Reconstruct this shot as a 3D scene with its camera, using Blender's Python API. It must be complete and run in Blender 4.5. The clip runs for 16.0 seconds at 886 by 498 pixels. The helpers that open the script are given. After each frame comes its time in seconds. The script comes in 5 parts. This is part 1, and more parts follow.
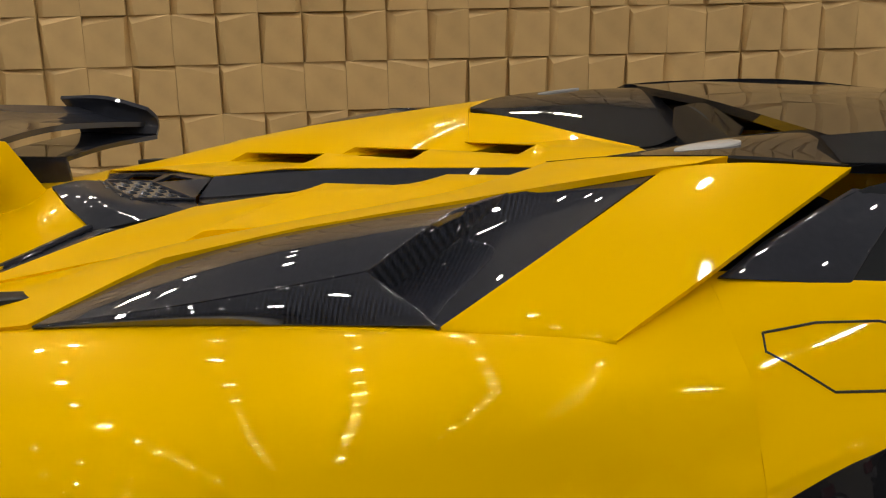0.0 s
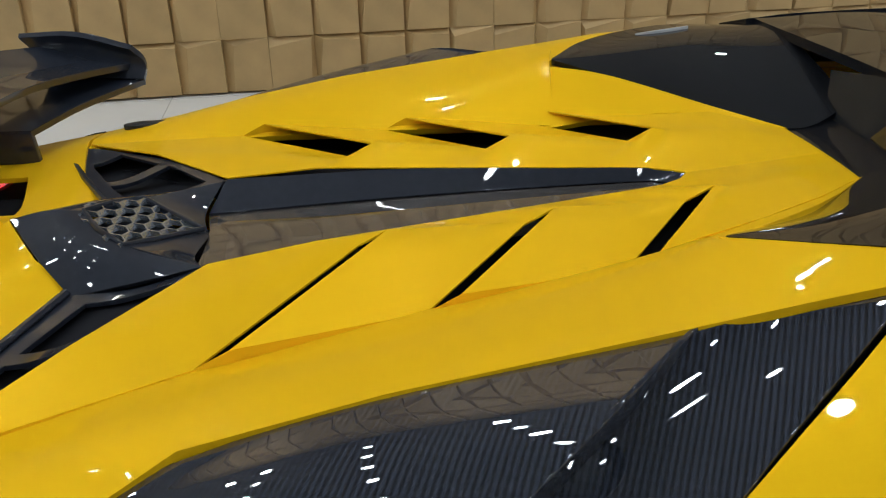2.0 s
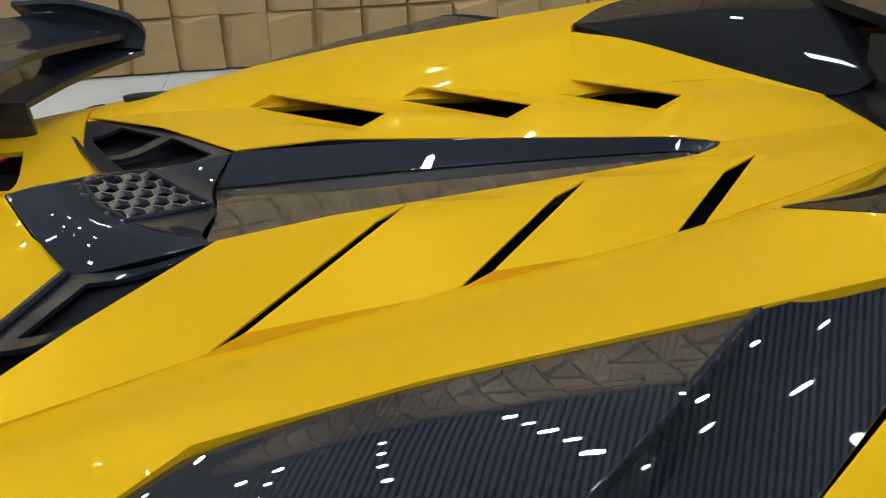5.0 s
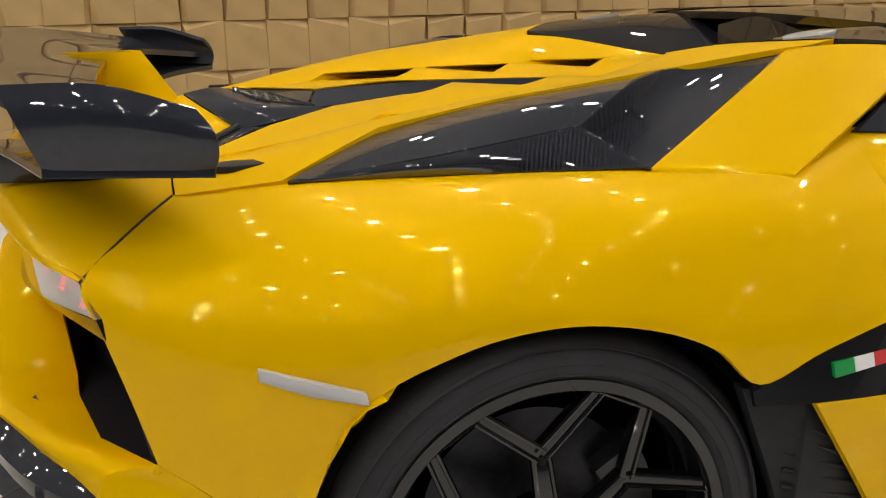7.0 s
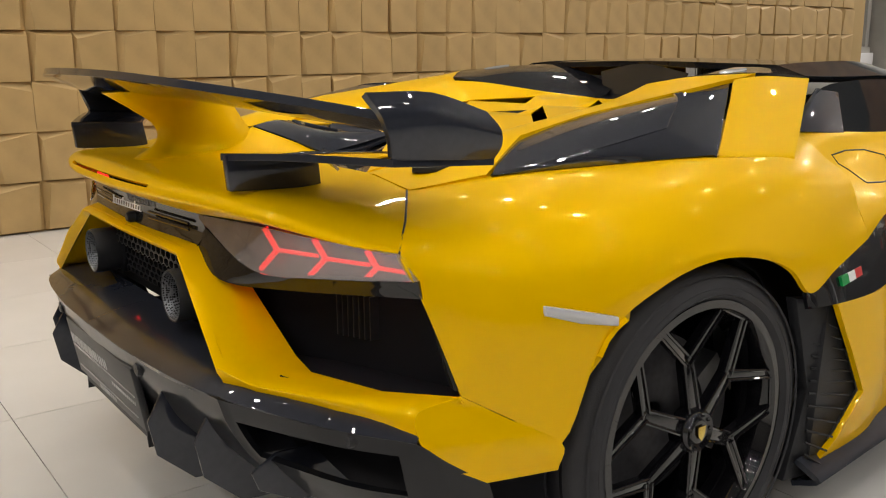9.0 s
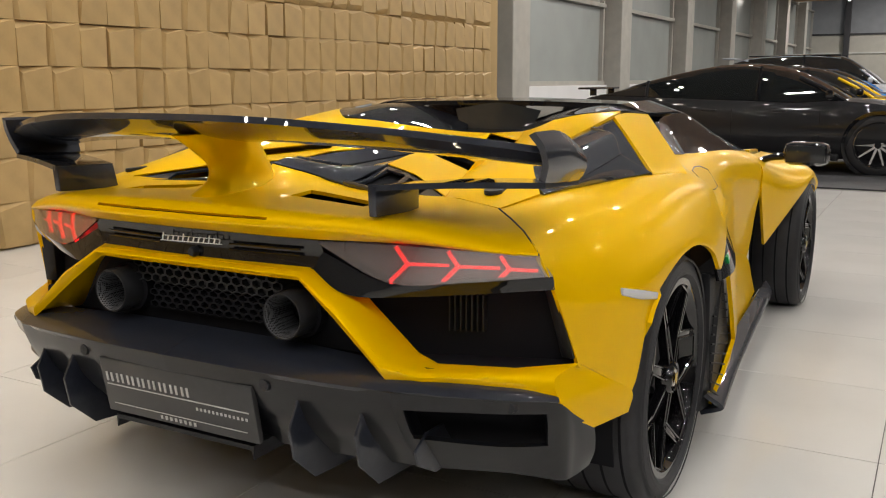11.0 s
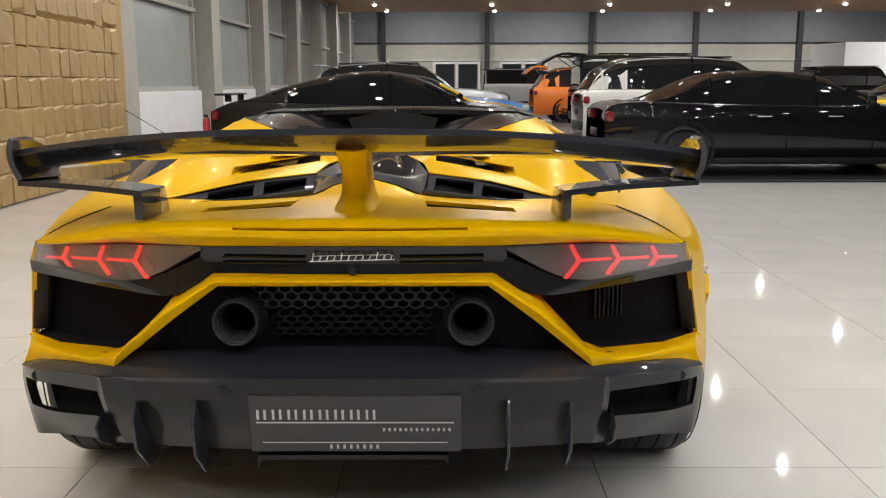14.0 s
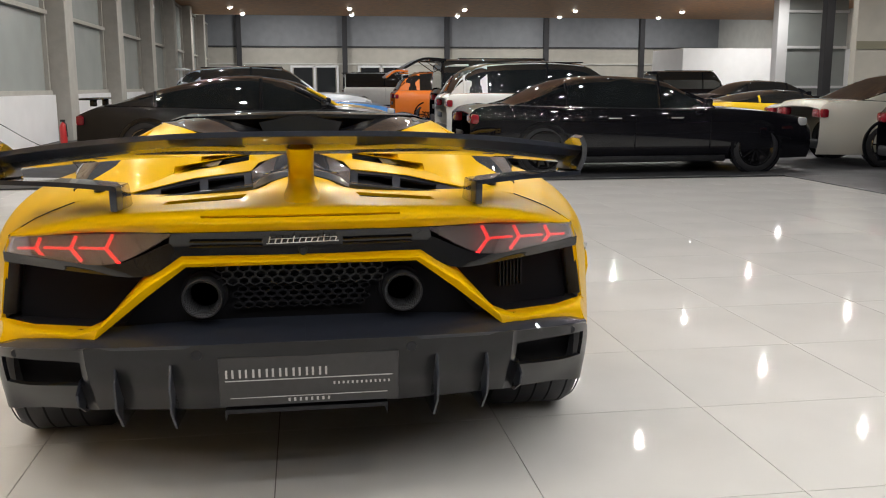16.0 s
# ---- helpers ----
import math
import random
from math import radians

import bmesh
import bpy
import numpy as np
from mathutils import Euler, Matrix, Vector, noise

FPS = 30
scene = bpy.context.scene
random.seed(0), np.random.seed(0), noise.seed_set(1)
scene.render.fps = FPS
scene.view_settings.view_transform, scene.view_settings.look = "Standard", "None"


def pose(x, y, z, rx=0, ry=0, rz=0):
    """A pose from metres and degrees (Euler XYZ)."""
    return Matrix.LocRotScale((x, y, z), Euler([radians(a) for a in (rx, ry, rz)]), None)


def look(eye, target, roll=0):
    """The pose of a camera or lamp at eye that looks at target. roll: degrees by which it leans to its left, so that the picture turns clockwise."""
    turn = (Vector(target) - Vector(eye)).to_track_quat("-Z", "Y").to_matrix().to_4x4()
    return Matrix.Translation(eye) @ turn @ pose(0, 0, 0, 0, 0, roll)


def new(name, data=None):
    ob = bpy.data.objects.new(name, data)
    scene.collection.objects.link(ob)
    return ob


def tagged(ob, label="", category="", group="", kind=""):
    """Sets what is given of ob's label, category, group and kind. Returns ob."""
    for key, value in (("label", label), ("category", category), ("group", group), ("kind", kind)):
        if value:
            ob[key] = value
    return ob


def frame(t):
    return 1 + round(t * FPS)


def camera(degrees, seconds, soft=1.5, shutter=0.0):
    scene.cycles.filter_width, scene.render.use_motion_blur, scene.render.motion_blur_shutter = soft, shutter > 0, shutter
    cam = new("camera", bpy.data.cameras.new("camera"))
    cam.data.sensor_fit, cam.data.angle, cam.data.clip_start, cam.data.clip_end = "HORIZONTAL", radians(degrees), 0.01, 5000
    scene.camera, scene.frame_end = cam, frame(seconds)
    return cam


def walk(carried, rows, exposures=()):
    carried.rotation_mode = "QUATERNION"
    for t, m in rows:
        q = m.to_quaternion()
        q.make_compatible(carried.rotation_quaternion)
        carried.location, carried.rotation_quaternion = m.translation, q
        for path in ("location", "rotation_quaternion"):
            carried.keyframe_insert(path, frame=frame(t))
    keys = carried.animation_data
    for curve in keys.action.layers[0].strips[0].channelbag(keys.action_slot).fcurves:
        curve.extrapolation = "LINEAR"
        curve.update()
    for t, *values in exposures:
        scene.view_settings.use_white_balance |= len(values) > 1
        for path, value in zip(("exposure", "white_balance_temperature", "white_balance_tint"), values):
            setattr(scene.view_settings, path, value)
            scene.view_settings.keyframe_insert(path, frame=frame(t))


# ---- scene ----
cam = camera(52.0, 16.0, 1.1)
PATH = [
    (0, (2.059, 0.079, 1.386), (0.141, 0.305, 0.866), -1.1),
    (0.5, (1.983, 0.078, 1.483), (0.07, 0.301, 0.944), -1.0),
    (1, (1.784, 0.07, 1.52), (-0.101, 0.295, 0.89), -1.4),
    (1.5, (1.619, 0.057, 1.541), (-0.225, 0.26, 0.794), -1.6),
    (2, (1.426, -0.008, 1.588), (-0.365, 0.203, 0.723), -1.7),
    (2.5, (1.268, -0.025, 1.594), (-0.503, 0.19, 0.692), -1.8),
    (3, (1.109, -0.002, 1.592), (-0.656, 0.21, 0.674), -2.0),
    (3.2, (1.051, 0.002, 1.593), (-0.708, 0.223, 0.668), -1.8),
    (5.5, (1.541, -0.075, 1.494), (-0.24, 0.129, 0.607), -2.1),
    (6, (1.785, -0.143, 1.409), (-0.039, 0.106, 0.628), -1.5),
    (6.5, (2.043, -0.287, 1.352), (0.196, 0.055, 0.668), -1.3),
    (7, (2.223, -0.461, 1.257), (0.358, -0.012, 0.69), -1.1),
    (7.5, (2.245, -0.718, 1.176), (0.418, -0.073, 0.68), -0.5),
    (8, (2.248, -0.967, 1.171), (0.48, -0.156, 0.707), -0.6),
    (8.5, (2.251, -1.285, 1.175), (0.573, -0.282, 0.75), -0.6),
    (9, (2.209, -1.562, 1.203), (0.637, -0.402, 0.775), -0.5),
    (11.5, (1.475, -2.783, 1.249), (0.714, -0.967, 0.897), -0.3),
    (12, (1.243, -2.915, 1.243), (0.661, -1.033, 0.894), -0.4),
    (12.5, (0.983, -2.999, 1.247), (0.576, -1.073, 0.893), -0.3),
    (13, (0.72, -3.066, 1.255), (0.469, -1.113, 0.899), -0.2),
    (13.5, (0.476, -3.106, 1.261), (0.356, -1.141, 0.905), -0.2),
    (14, (0.236, -3.11, 1.274), (0.228, -1.143, 0.914), -0.1),
    (14.5, (0.063, -3.177, 1.287), (0.158, -1.211, 0.93), -0.2),
    (15, (-0.022, -3.307, 1.299), (0.173, -1.348, 0.943), -0.1),
    (15.5, (-0.01, -3.482, 1.297), (0.255, -1.531, 0.943), -0.1),
    (16, (0.009, -3.575, 1.294), (0.307, -1.629, 0.94), -0.1),
]
walk(cam, [(t, look(e, a, r)) for t, e, a, r in PATH], [
    (0, -0.56, 6900, 11), (1.0, -0.50, 6300, 8), (2.0, -0.62, 5600, 3), (3.0, -0.66, 5400, 2), (5.5, -0.56, 5500, 3), (6.0, -0.54, 6200, 7), (6.5, -0.42, 6650, 10),
    (9.0, -0.28, 6700, 10), (11.5, -0.16, 6600, 9), (16.0, -0.16, 6400, 9)])


from mathutils.bvhtree import BVHTree

# ---- light of the hall ----
world = bpy.data.worlds.new("hall_air")
scene.world = world
world.use_nodes = True
world.node_tree.nodes["Background"].inputs[0].default_value = (0.8, 0.85, 1.0, 1)
world.node_tree.nodes["Background"].inputs[1].default_value = 0.25
WARM = (1.0, 0.86, 0.66)
COOL = (1.0, 0.965, 0.92)
CEIL = 5.3


def lamp(x, y, z, size, watts, colour=COOL, sizey=None):
    data = bpy.data.lights.new("ceiling_and_fill_light", "AREA")
    data.shape = "RECTANGLE" if sizey else "DISK"
    data.size, data.energy, data.color = size, watts, colour
    if sizey:
        data.size_y = sizey
    ob = new("ceiling_and_fill_light", data)
    ob.location = (x, y, z)
    return ob


# rows of small downlights over the show car, and of the hall behind
SHOW_X, SHOW_Y = (-3.4, -1.2, 1.0, 3.2, 5.4, 8.0), (-7.4, -5.0, -2.6, -0.2, 2.2, 4.6, 7.0)
HALL_X, HALL_Y = (-2.4, 1.8, 6.0, 10.5, 15.5, 21.0), (11.6, 15.5, 20.0, 26.0, 34.0)
FAR_X = (-3.5, 2.6, 8.7, 14.8, 20.9)
for gx in SHOW_X:
    for gy in SHOW_Y:
        lamp(gx, gy, CEIL - 0.06, 0.13, 25 if gy < -3 else 15)
for gx in HALL_X:
    for gy in HALL_Y:
        lamp(gx, gy, CEIL - 0.14, 0.06, 125)
for gx in FAR_X:
    lamp(gx, 45.5, CEIL - 0.14, 0.06, 150)
# added fill light without a fitting, to brighten the white partition
lamp(22.5, 36.4, CEIL - 0.06, 0.2, 420)
# added fill lights without fittings, to brighten the end wall
for gx in (-1.0, 7.0, 15.0, 23.0):
    lamp(gx, 53.0, CEIL + 1.2, 1.2, 430)
# added warm fill lights without fittings, washing the panelled wall
for gy in (-3.0, 1.0, 5.0, 9.0):
    lamp(-3.2, gy, CEIL - 0.06, 0.13, 33 if gy < 0 else (24 if gy < 3 else (10 if gy < 7 else 5)), WARM)


# ---- materials ----
def material(name, colour, rough=0.5, metal=0.0, coat=0.0, spec=0.5, emit=0.0, trans=0.0, var=0.0, scale=8.0, bump=0.0, bump_scale=120.0, object_random=0.0):
    m = bpy.data.materials.new(name)
    m.use_nodes = True
    nt = m.node_tree
    b = nt.nodes["Principled BSDF"]
    c = (*colour, 1)
    b.inputs["Base Color"].default_value = c
    b.inputs["Roughness"].default_value = rough
    b.inputs["Metallic"].default_value = metal
    b.inputs["Coat Weight"].default_value = coat
    b.inputs["Coat Roughness"].default_value = 0.015
    b.inputs["Specular IOR Level"].default_value = spec
    b.inputs["Transmission Weight"].default_value = trans
    if emit:
        b.inputs["Emission Color"].default_value = c
        b.inputs["Emission Strength"].default_value = emit
    co = nt.nodes.new("ShaderNodeTexCoord")
    if var or object_random:
        n = nt.nodes.new("ShaderNodeTexNoise")
        n.inputs["Scale"].default_value, n.inputs["Detail"].default_value = scale, 6
        nt.links.new(co.outputs["Object"], n.inputs["Vector"])
        mr = nt.nodes.new("ShaderNodeMapRange")
        mr.inputs["From Min"].default_value, mr.inputs["From Max"].default_value = 0.3, 0.7
        mr.inputs["To Min"].default_value, mr.inputs["To Max"].default_value = 1 - var, 1 + var
        nt.links.new(n.outputs["Fac"], mr.inputs["Value"])
        out = mr.outputs["Result"]
        if object_random:
            oi = nt.nodes.new("ShaderNodeObjectInfo")
            m2 = nt.nodes.new("ShaderNodeMapRange")
            m2.inputs["To Min"].default_value, m2.inputs["To Max"].default_value = 1 - object_random, 1 + object_random
            nt.links.new(oi.outputs["Random"], m2.inputs["Value"])
            mm = nt.nodes.new("ShaderNodeMath")
            mm.operation = "MULTIPLY"
            nt.links.new(out, mm.inputs[0])
            nt.links.new(m2.outputs["Result"], mm.inputs[1])
            out = mm.outputs[0]
        vm = nt.nodes.new("ShaderNodeVectorMath")
        vm.operation = "SCALE"
        vm.inputs[0].default_value = colour
        nt.links.new(out, vm.inputs["Scale"])
        nt.links.new(vm.outputs[0], b.inputs["Base Color"])
        r2 = nt.nodes.new("ShaderNodeMapRange")
        r2.inputs["To Min"].default_value, r2.inputs["To Max"].default_value = max(0.02, rough * (1 - var)), min(1, rough * (1 + var))
        nt.links.new(n.outputs["Fac"], r2.inputs["Value"])
        nt.links.new(r2.outputs["Result"], b.inputs["Roughness"])
    if bump:
        n2 = nt.nodes.new("ShaderNodeTexNoise")
        n2.inputs["Scale"].default_value, n2.inputs["Detail"].default_value = bump_scale, 3
        nt.links.new(co.outputs["Object"], n2.inputs["Vector"])
        bp = nt.nodes.new("ShaderNodeBump")
        bp.inputs["Strength"].default_value, bp.inputs["Distance"].default_value = bump, 0.002
        nt.links.new(n2.outputs["Fac"], bp.inputs["Height"])
        nt.links.new(bp.outputs["Normal"], b.inputs["Normal"])
    return m


def carbon_material(name, pitch=0.0046, gain=1.0):
    """Twill-woven carbon fibre under clear lacquer: diagonal ribs of two greys."""
    m = material(name, (0.02, 0.022, 0.026), 0.42, 0.0, 1.0, 0.12)
    nt = m.node_tree
    b = nt.nodes["Principled BSDF"]
    b.inputs["Coat IOR"].default_value = 2.15
    co = nt.nodes.new("ShaderNodeTexCoord")
    mp = nt.nodes.new("ShaderNodeMapping")
    mp.inputs["Rotation"].default_value = (0, 0, radians(-62))
    nt.links.new(co.outputs["Object"], mp.inputs["Vector"])
    w = nt.nodes.new("ShaderNodeTexWave")
    w.wave_type, w.bands_direction, w.wave_profile = "BANDS", "X", "SIN"
    w.inputs["Scale"].default_value = 0.314 / pitch
    nt.links.new(mp.outputs["Vector"], w.inputs["Vector"])
    w2 = nt.nodes.new("ShaderNodeTexWave")
    w2.wave_type, w2.bands_direction = "BANDS", "Y"
    w2.inputs["Scale"].default_value = 0.314 / pitch * 0.5
    nt.links.new(mp.outputs["Vector"], w2.inputs["Vector"])
    mx = nt.nodes.new("ShaderNodeMath")
    mx.operation = "MULTIPLY_ADD"
    mx.inputs[1].default_value = 0.35
    nt.links.new(w2.outputs["Fac"], mx.inputs[0])
    nt.links.new(w.outputs["Fac"], mx.inputs[2])
    rp = nt.nodes.new("ShaderNodeValToRGB")
    rp.color_ramp.elements[0].position, rp.color_ramp.elements[0].color = 0.35, (0.0030 * gain, 0.0036 * gain, 0.0055 * gain, 1)
    rp.color_ramp.elements[1].position, rp.color_ramp.elements[1].color = 0.95, (0.0175 * gain, 0.0208 * gain, 0.0320 * gain, 1)
    nt.links.new(mx.outputs[0], rp.inputs["Fac"])
    nt.links.new(rp.outputs["Color"], b.inputs["Base Color"])
    return m


YELLOW = material("pearl_yellow_paint", (0.83, 0.485, 0.0001), 0.32, 0.12, 0.27, 0.02)
YELLOW.node_tree.nodes["Principled BSDF"].inputs["Coat IOR"].default_value = 1.6
CARBON = carbon_material("woven_carbon", 0.0072, 1.7)
DARK_CARBON = material("lacquered_dark_carbon", (0.017, 0.0200, 0.0300), 0.42, 0.0, 1.0, 0.12, var=0.12, scale=60)
# darker copy of the carbon, with the diffuser face's shade in its colour
SHADED_CARBON = material("carbon_darkened_for_shade", (0.0058, 0.0064, 0.0085), 0.32, 0.0, 0.6, 0.12, var=0.15, scale=25)
PALE_METAL = material("pale_badge_metal", (0.75, 0.75, 0.77), 0.35, 0.2)
ENGINE_GLASS = material("smoked_engine_glass", (0.42, 0.37, 0.34), 0.03, 0.0, 1.0, 0.5, trans=0.88)
ENGINE_METAL = material("grey_cast_engine_metal", (0.20, 0.19, 0.18), 0.4, 0.5, var=0.25, scale=30)
BLACK = material("gloss_black_lacquer", (0.007, 0.0075, 0.010), 0.4, 0.0, 1.0, 0.05)
SATIN = material("satin_black_plastic", (0.020, 0.0208, 0.024), 0.42, 0.0, 0.0, 0.25, var=0.2, scale=30, bump=0.2, bump_scale=600)
# near-black inner plastic; also paints the shade in slots, vents, ducts and hollows
VOID = material("inner_plastic_and_shade", (0.011, 0.0112, 0.014), 0.8, 0.0, 0.0, 0.1)
RUBBER = material("tyre_rubber", (0.026, 0.0265, 0.031), 0.55, 0.0, 0.0, 0.35, var=0.15, scale=20, bump=0.25, bump_scale=300)
RIM = material("gloss_black_rim", (0.006, 0.006, 0.0075), 0.25, 0.0, 1.0, 0.05)
RIM.node_tree.nodes["Principled BSDF"].inputs["Coat IOR"].default_value = 1.6
STEEL = material("brushed_steel", (0.45, 0.45, 0.46), 0.3, 1.0)
CHROME = material("polished_chrome", (0.75, 0.75, 0.76), 0.08, 1.0)
DISC = material("brake_disc", (0.035, 0.035, 0.04), 0.35, 0.8, var=0.2, scale=60)
GLASS = material("tinted_glass", (0.02, 0.022, 0.025), 0.03, 0.0, 0.0, 0.6)
LENS = material("smoked_lens", (0.50, 0.44, 0.46), 0.04, 0.0, 1.0, 0.7, trans=0.82)
LENS.node_tree.nodes["Principled BSDF"].inputs["Coat IOR"].default_value = 2.0
HOUSING = material("lamp_housing", (0.13, 0.115, 0.12), 0.30, 0.0, 0.8, 0.5)
PERFORATED = material("perforated_dark_steel", (0.16, 0.165, 0.18), 0.35, 0.7)
net = PERFORATED.node_tree
dots, spot, where = net.nodes.new("ShaderNodeTexVoronoi"), net.nodes.new("ShaderNodeValToRGB"), net.nodes.new("ShaderNodeTexCoord")
dots.inputs["Scale"].default_value, dots.inputs["Randomness"].default_value = 190, 0.25
spot.color_ramp.elements[0].position, spot.color_ramp.elements[0].color = 0.40, (0.004, 0.004, 0.005, 1)
spot.color_ramp.elements[1].position, spot.color_ramp.elements[1].color = 0.48, (0.17, 0.175, 0.19, 1)
net.links.new(where.outputs["Object"], dots.inputs["Vector"])
net.links.new(dots.outputs["Distance"], spot.inputs["Fac"])
net.links.new(spot.outputs["Color"], net.nodes["Principled BSDF"].inputs["Base Color"])
CALIPER = material("grey_caliper", (0.045, 0.045, 0.048), 0.35, 0.3, var=0.15, scale=40)
LENS_CLEAR = material("clear_lens", (0.5, 0.5, 0.5), 0.06, 0.0, 1.0)
GREY_LENS = material("grey_reflector", (0.55, 0.55, 0.56), 0.25, 0.0, 1.0)
RED_GLOW = material("red_lamp_glow", (1.0, 0.010, 0.012), 0.3, emit=3.9)
GREEN = material("green_enamel", (0.0, 0.28, 0.06), 0.3)
WHITE = material("white_enamel", (0.8, 0.8, 0.8), 0.3)
RED = material("red_enamel", (0.6, 0.03, 0.03), 0.3)
GOLD = material("gold_badge", (0.7, 0.5, 0.12), 0.25, 0.9)
MESH_SILVER = material("silver_mesh", (0.40, 0.42, 0.46), 0.25, 0.8)
PLATE_GREY = material("dark_grey_plate", (0.036, 0.036, 0.038), 0.4, var=0.1, scale=40)


# ---- mesh tools ----

def soften(mat, radius):
    """Rounded edges in the shading, so that panel edges catch the lamps."""
    nt = mat.node_tree
    bv = nt.nodes.new("ShaderNodeBevel")
    bv.samples = 4
    bv.inputs["Radius"].default_value = radius
    b = nt.nodes["Principled BSDF"]
    nt.links.new(bv.outputs["Normal"], b.inputs["Normal"])
    nt.links.new(bv.outputs["Normal"], b.inputs["Coat Normal"])


for mat, radius in ((CARBON, 0.003), (DARK_CARBON, 0.003)):
    soften(mat, radius)

CORE = Vector((0, 0.2, 0.62))


def part(name, bm, mat, parent=None, label="", smooth=True):
    me = bpy.data.meshes.new(name)
    bm.normal_update()
    bm.to_mesh(me)
    bm.free()
    if smooth:
        for p in me.polygons:
            p.use_smooth = True
        me.set_sharp_from_angle(angle=radians(38))
    me.materials.append(mat)
    ob = new(name, me)
    ob.parent = parent
    if label:
        tagged(ob, label)
    return ob


def thing(name, label, category, group="", kind="", at=None):
    ob = new(name)
    ob.empty_display_size = 0.1
    if at is not None:
        ob.matrix_basis = at
    return tagged(ob, label, category, group, kind)


def flipped(bm):
    c = bm.copy()
    for v in c.verts:
        v.co.x = -v.co.x
    bmesh.ops.reverse_faces(c, faces=c.faces)
    return c


def pair(name, bm, mat, parent, label=""):
    """The part and its mirror image across the car's middle."""
    other = flipped(bm)
    return part(name, bm, mat, parent, label), part(name, other, mat, parent, label)


def spline(points, samples, linear=False):
    """Points along a Catmull-Rom curve (or a polyline) through the given points; samples in 0..n-1."""
    p = np.asarray(points, float)
    n = len(p)
    out = []
    for s in samples:
        i = min(int(s), n - 2)
        k = s - i
        if linear or n == 2:
            out.append(p[i] * (1 - k) + p[i + 1] * k)
            continue
        a = p[i - 1] if i > 0 else 2 * p[0] - p[1]
        d = p[i + 2] if i + 2 < n else 2 * p[-1] - p[-2]
        b, c = p[i], p[i + 1]
        out.append(0.5 * (2 * b + (c - a) * k + (2 * a - 5 * b + 4 * c - d) * k * k + (3 * b - a - 3 * c + d) * k ** 3))
    return np.array(out)


def steps(n, per):
    return [i + j / per for i in range(n - 1) for j in range(per)] + [n - 1]


def skin(rows, per_u=4, per_v=4, lin_u=False, lin_v=False, thick=0.01, core=CORE, hole=None, us=None, vs=None, relax=0):
    """A panel lofted through rows of control points, given a thickness towards the core. hole(u, v) leaves openings."""
    r = np.asarray(rows, float)
    us = us or steps(len(r), per_u)
    vs = vs or steps(r.shape[1], per_v)
    cross = np.array([spline(row, vs, lin_v) for row in r])
    g = np.array([spline(cross[:, j], us, lin_u) for j in range(len(vs))]).transpose(1, 0, 2)
    for _ in range(relax):
        g[1:-1, 1:-1] += 0.5 * ((g[:-2, 1:-1] + g[2:, 1:-1] + g[1:-1, :-2] + g[1:-1, 2:]) / 4 - g[1:-1, 1:-1])
    du, dv = np.gradient(g, axis=0), np.gradient(g, axis=1)
    nrm = np.cross(du, dv)
    nrm /= np.linalg.norm(nrm, axis=2, keepdims=True) + 1e-9
    mid = g.reshape(-1, 3).mean(0)
    sign = 1.0 if (nrm.reshape(-1, 3).mean(0) @ (mid - np.array(core))) > 0 else -1.0
    nrm *= sign
    bm = bmesh.new()
    top = [[bm.verts.new(p) for p in row] for row in g]
    low = [[bm.verts.new(p) for p in row] for row in g - nrm * thick]
    keep = set()
    for i in range(len(us) - 1):
        for j in range(len(vs) - 1):
            if hole is None or not hole((us[i] + us[i + 1]) / 2, (vs[j] + vs[j + 1]) / 2):
                keep.add((i, j))

    def quad(a, b, c, d):
        bm.faces.new((a, b, c, d) if sign > 0 else (d, c, b, a))

    for i, j in keep:
        quad(top[i][j], top[i + 1][j], top[i + 1][j + 1], top[i][j + 1])
        quad(low[i][j + 1], low[i + 1][j + 1], low[i + 1][j], low[i][j])
        if (i - 1, j) not in keep:
            quad(top[i][j], top[i][j + 1], low[i][j + 1], low[i][j])
        if (i + 1, j) not in keep:
            quad(top[i + 1][j + 1], top[i + 1][j], low[i + 1][j], low[i + 1][j + 1])
        if (i, j - 1) not in keep:
            quad(top[i + 1][j], top[i][j], low[i][j], low[i + 1][j])
        if (i, j + 1) not in keep:
            quad(top[i][j + 1], top[i + 1][j + 1], low[i + 1][j + 1], low[i][j + 1])
    bmesh.ops.delete(bm, geom=[v for v in bm.verts if not v.link_faces], context="VERTS")
    return bm


def prism(points, depth, bevel=0.0):
    """A flat outline of points pushed along the vector depth, with softened edges."""
    bm = bmesh.new()
    a = [bm.verts.new(p) for p in points]
    b = [bm.verts.new(Vector(p) + Vector(depth)) for p in points]
    bm.faces.new(a)
    bm.faces.new(b[::-1])
    n = len(a)
    for i in range(n):
        bm.faces.new((a[i], b[i], b[(i + 1) % n], a[(i + 1) % n]))
    bmesh.ops.recalc_face_normals(bm, faces=bm.faces)
    if bevel:
        bmesh.ops.bevel(bm, geom=bm.edges[:], offset=bevel, segments=2, profile=0.5, affect="EDGES", clamp_overlap=True)
    return bm


def box(cx, cy, cz, sx, sy, sz, bevel=0.0):
    x, y, z = sx / 2, sy / 2, sz / 2
    return prism([(cx - x, cy - y, cz - z), (cx + x, cy - y, cz - z), (cx + x, cy + y, cz - z), (cx - x, cy + y, cz - z)], (0, 0, sz), bevel)


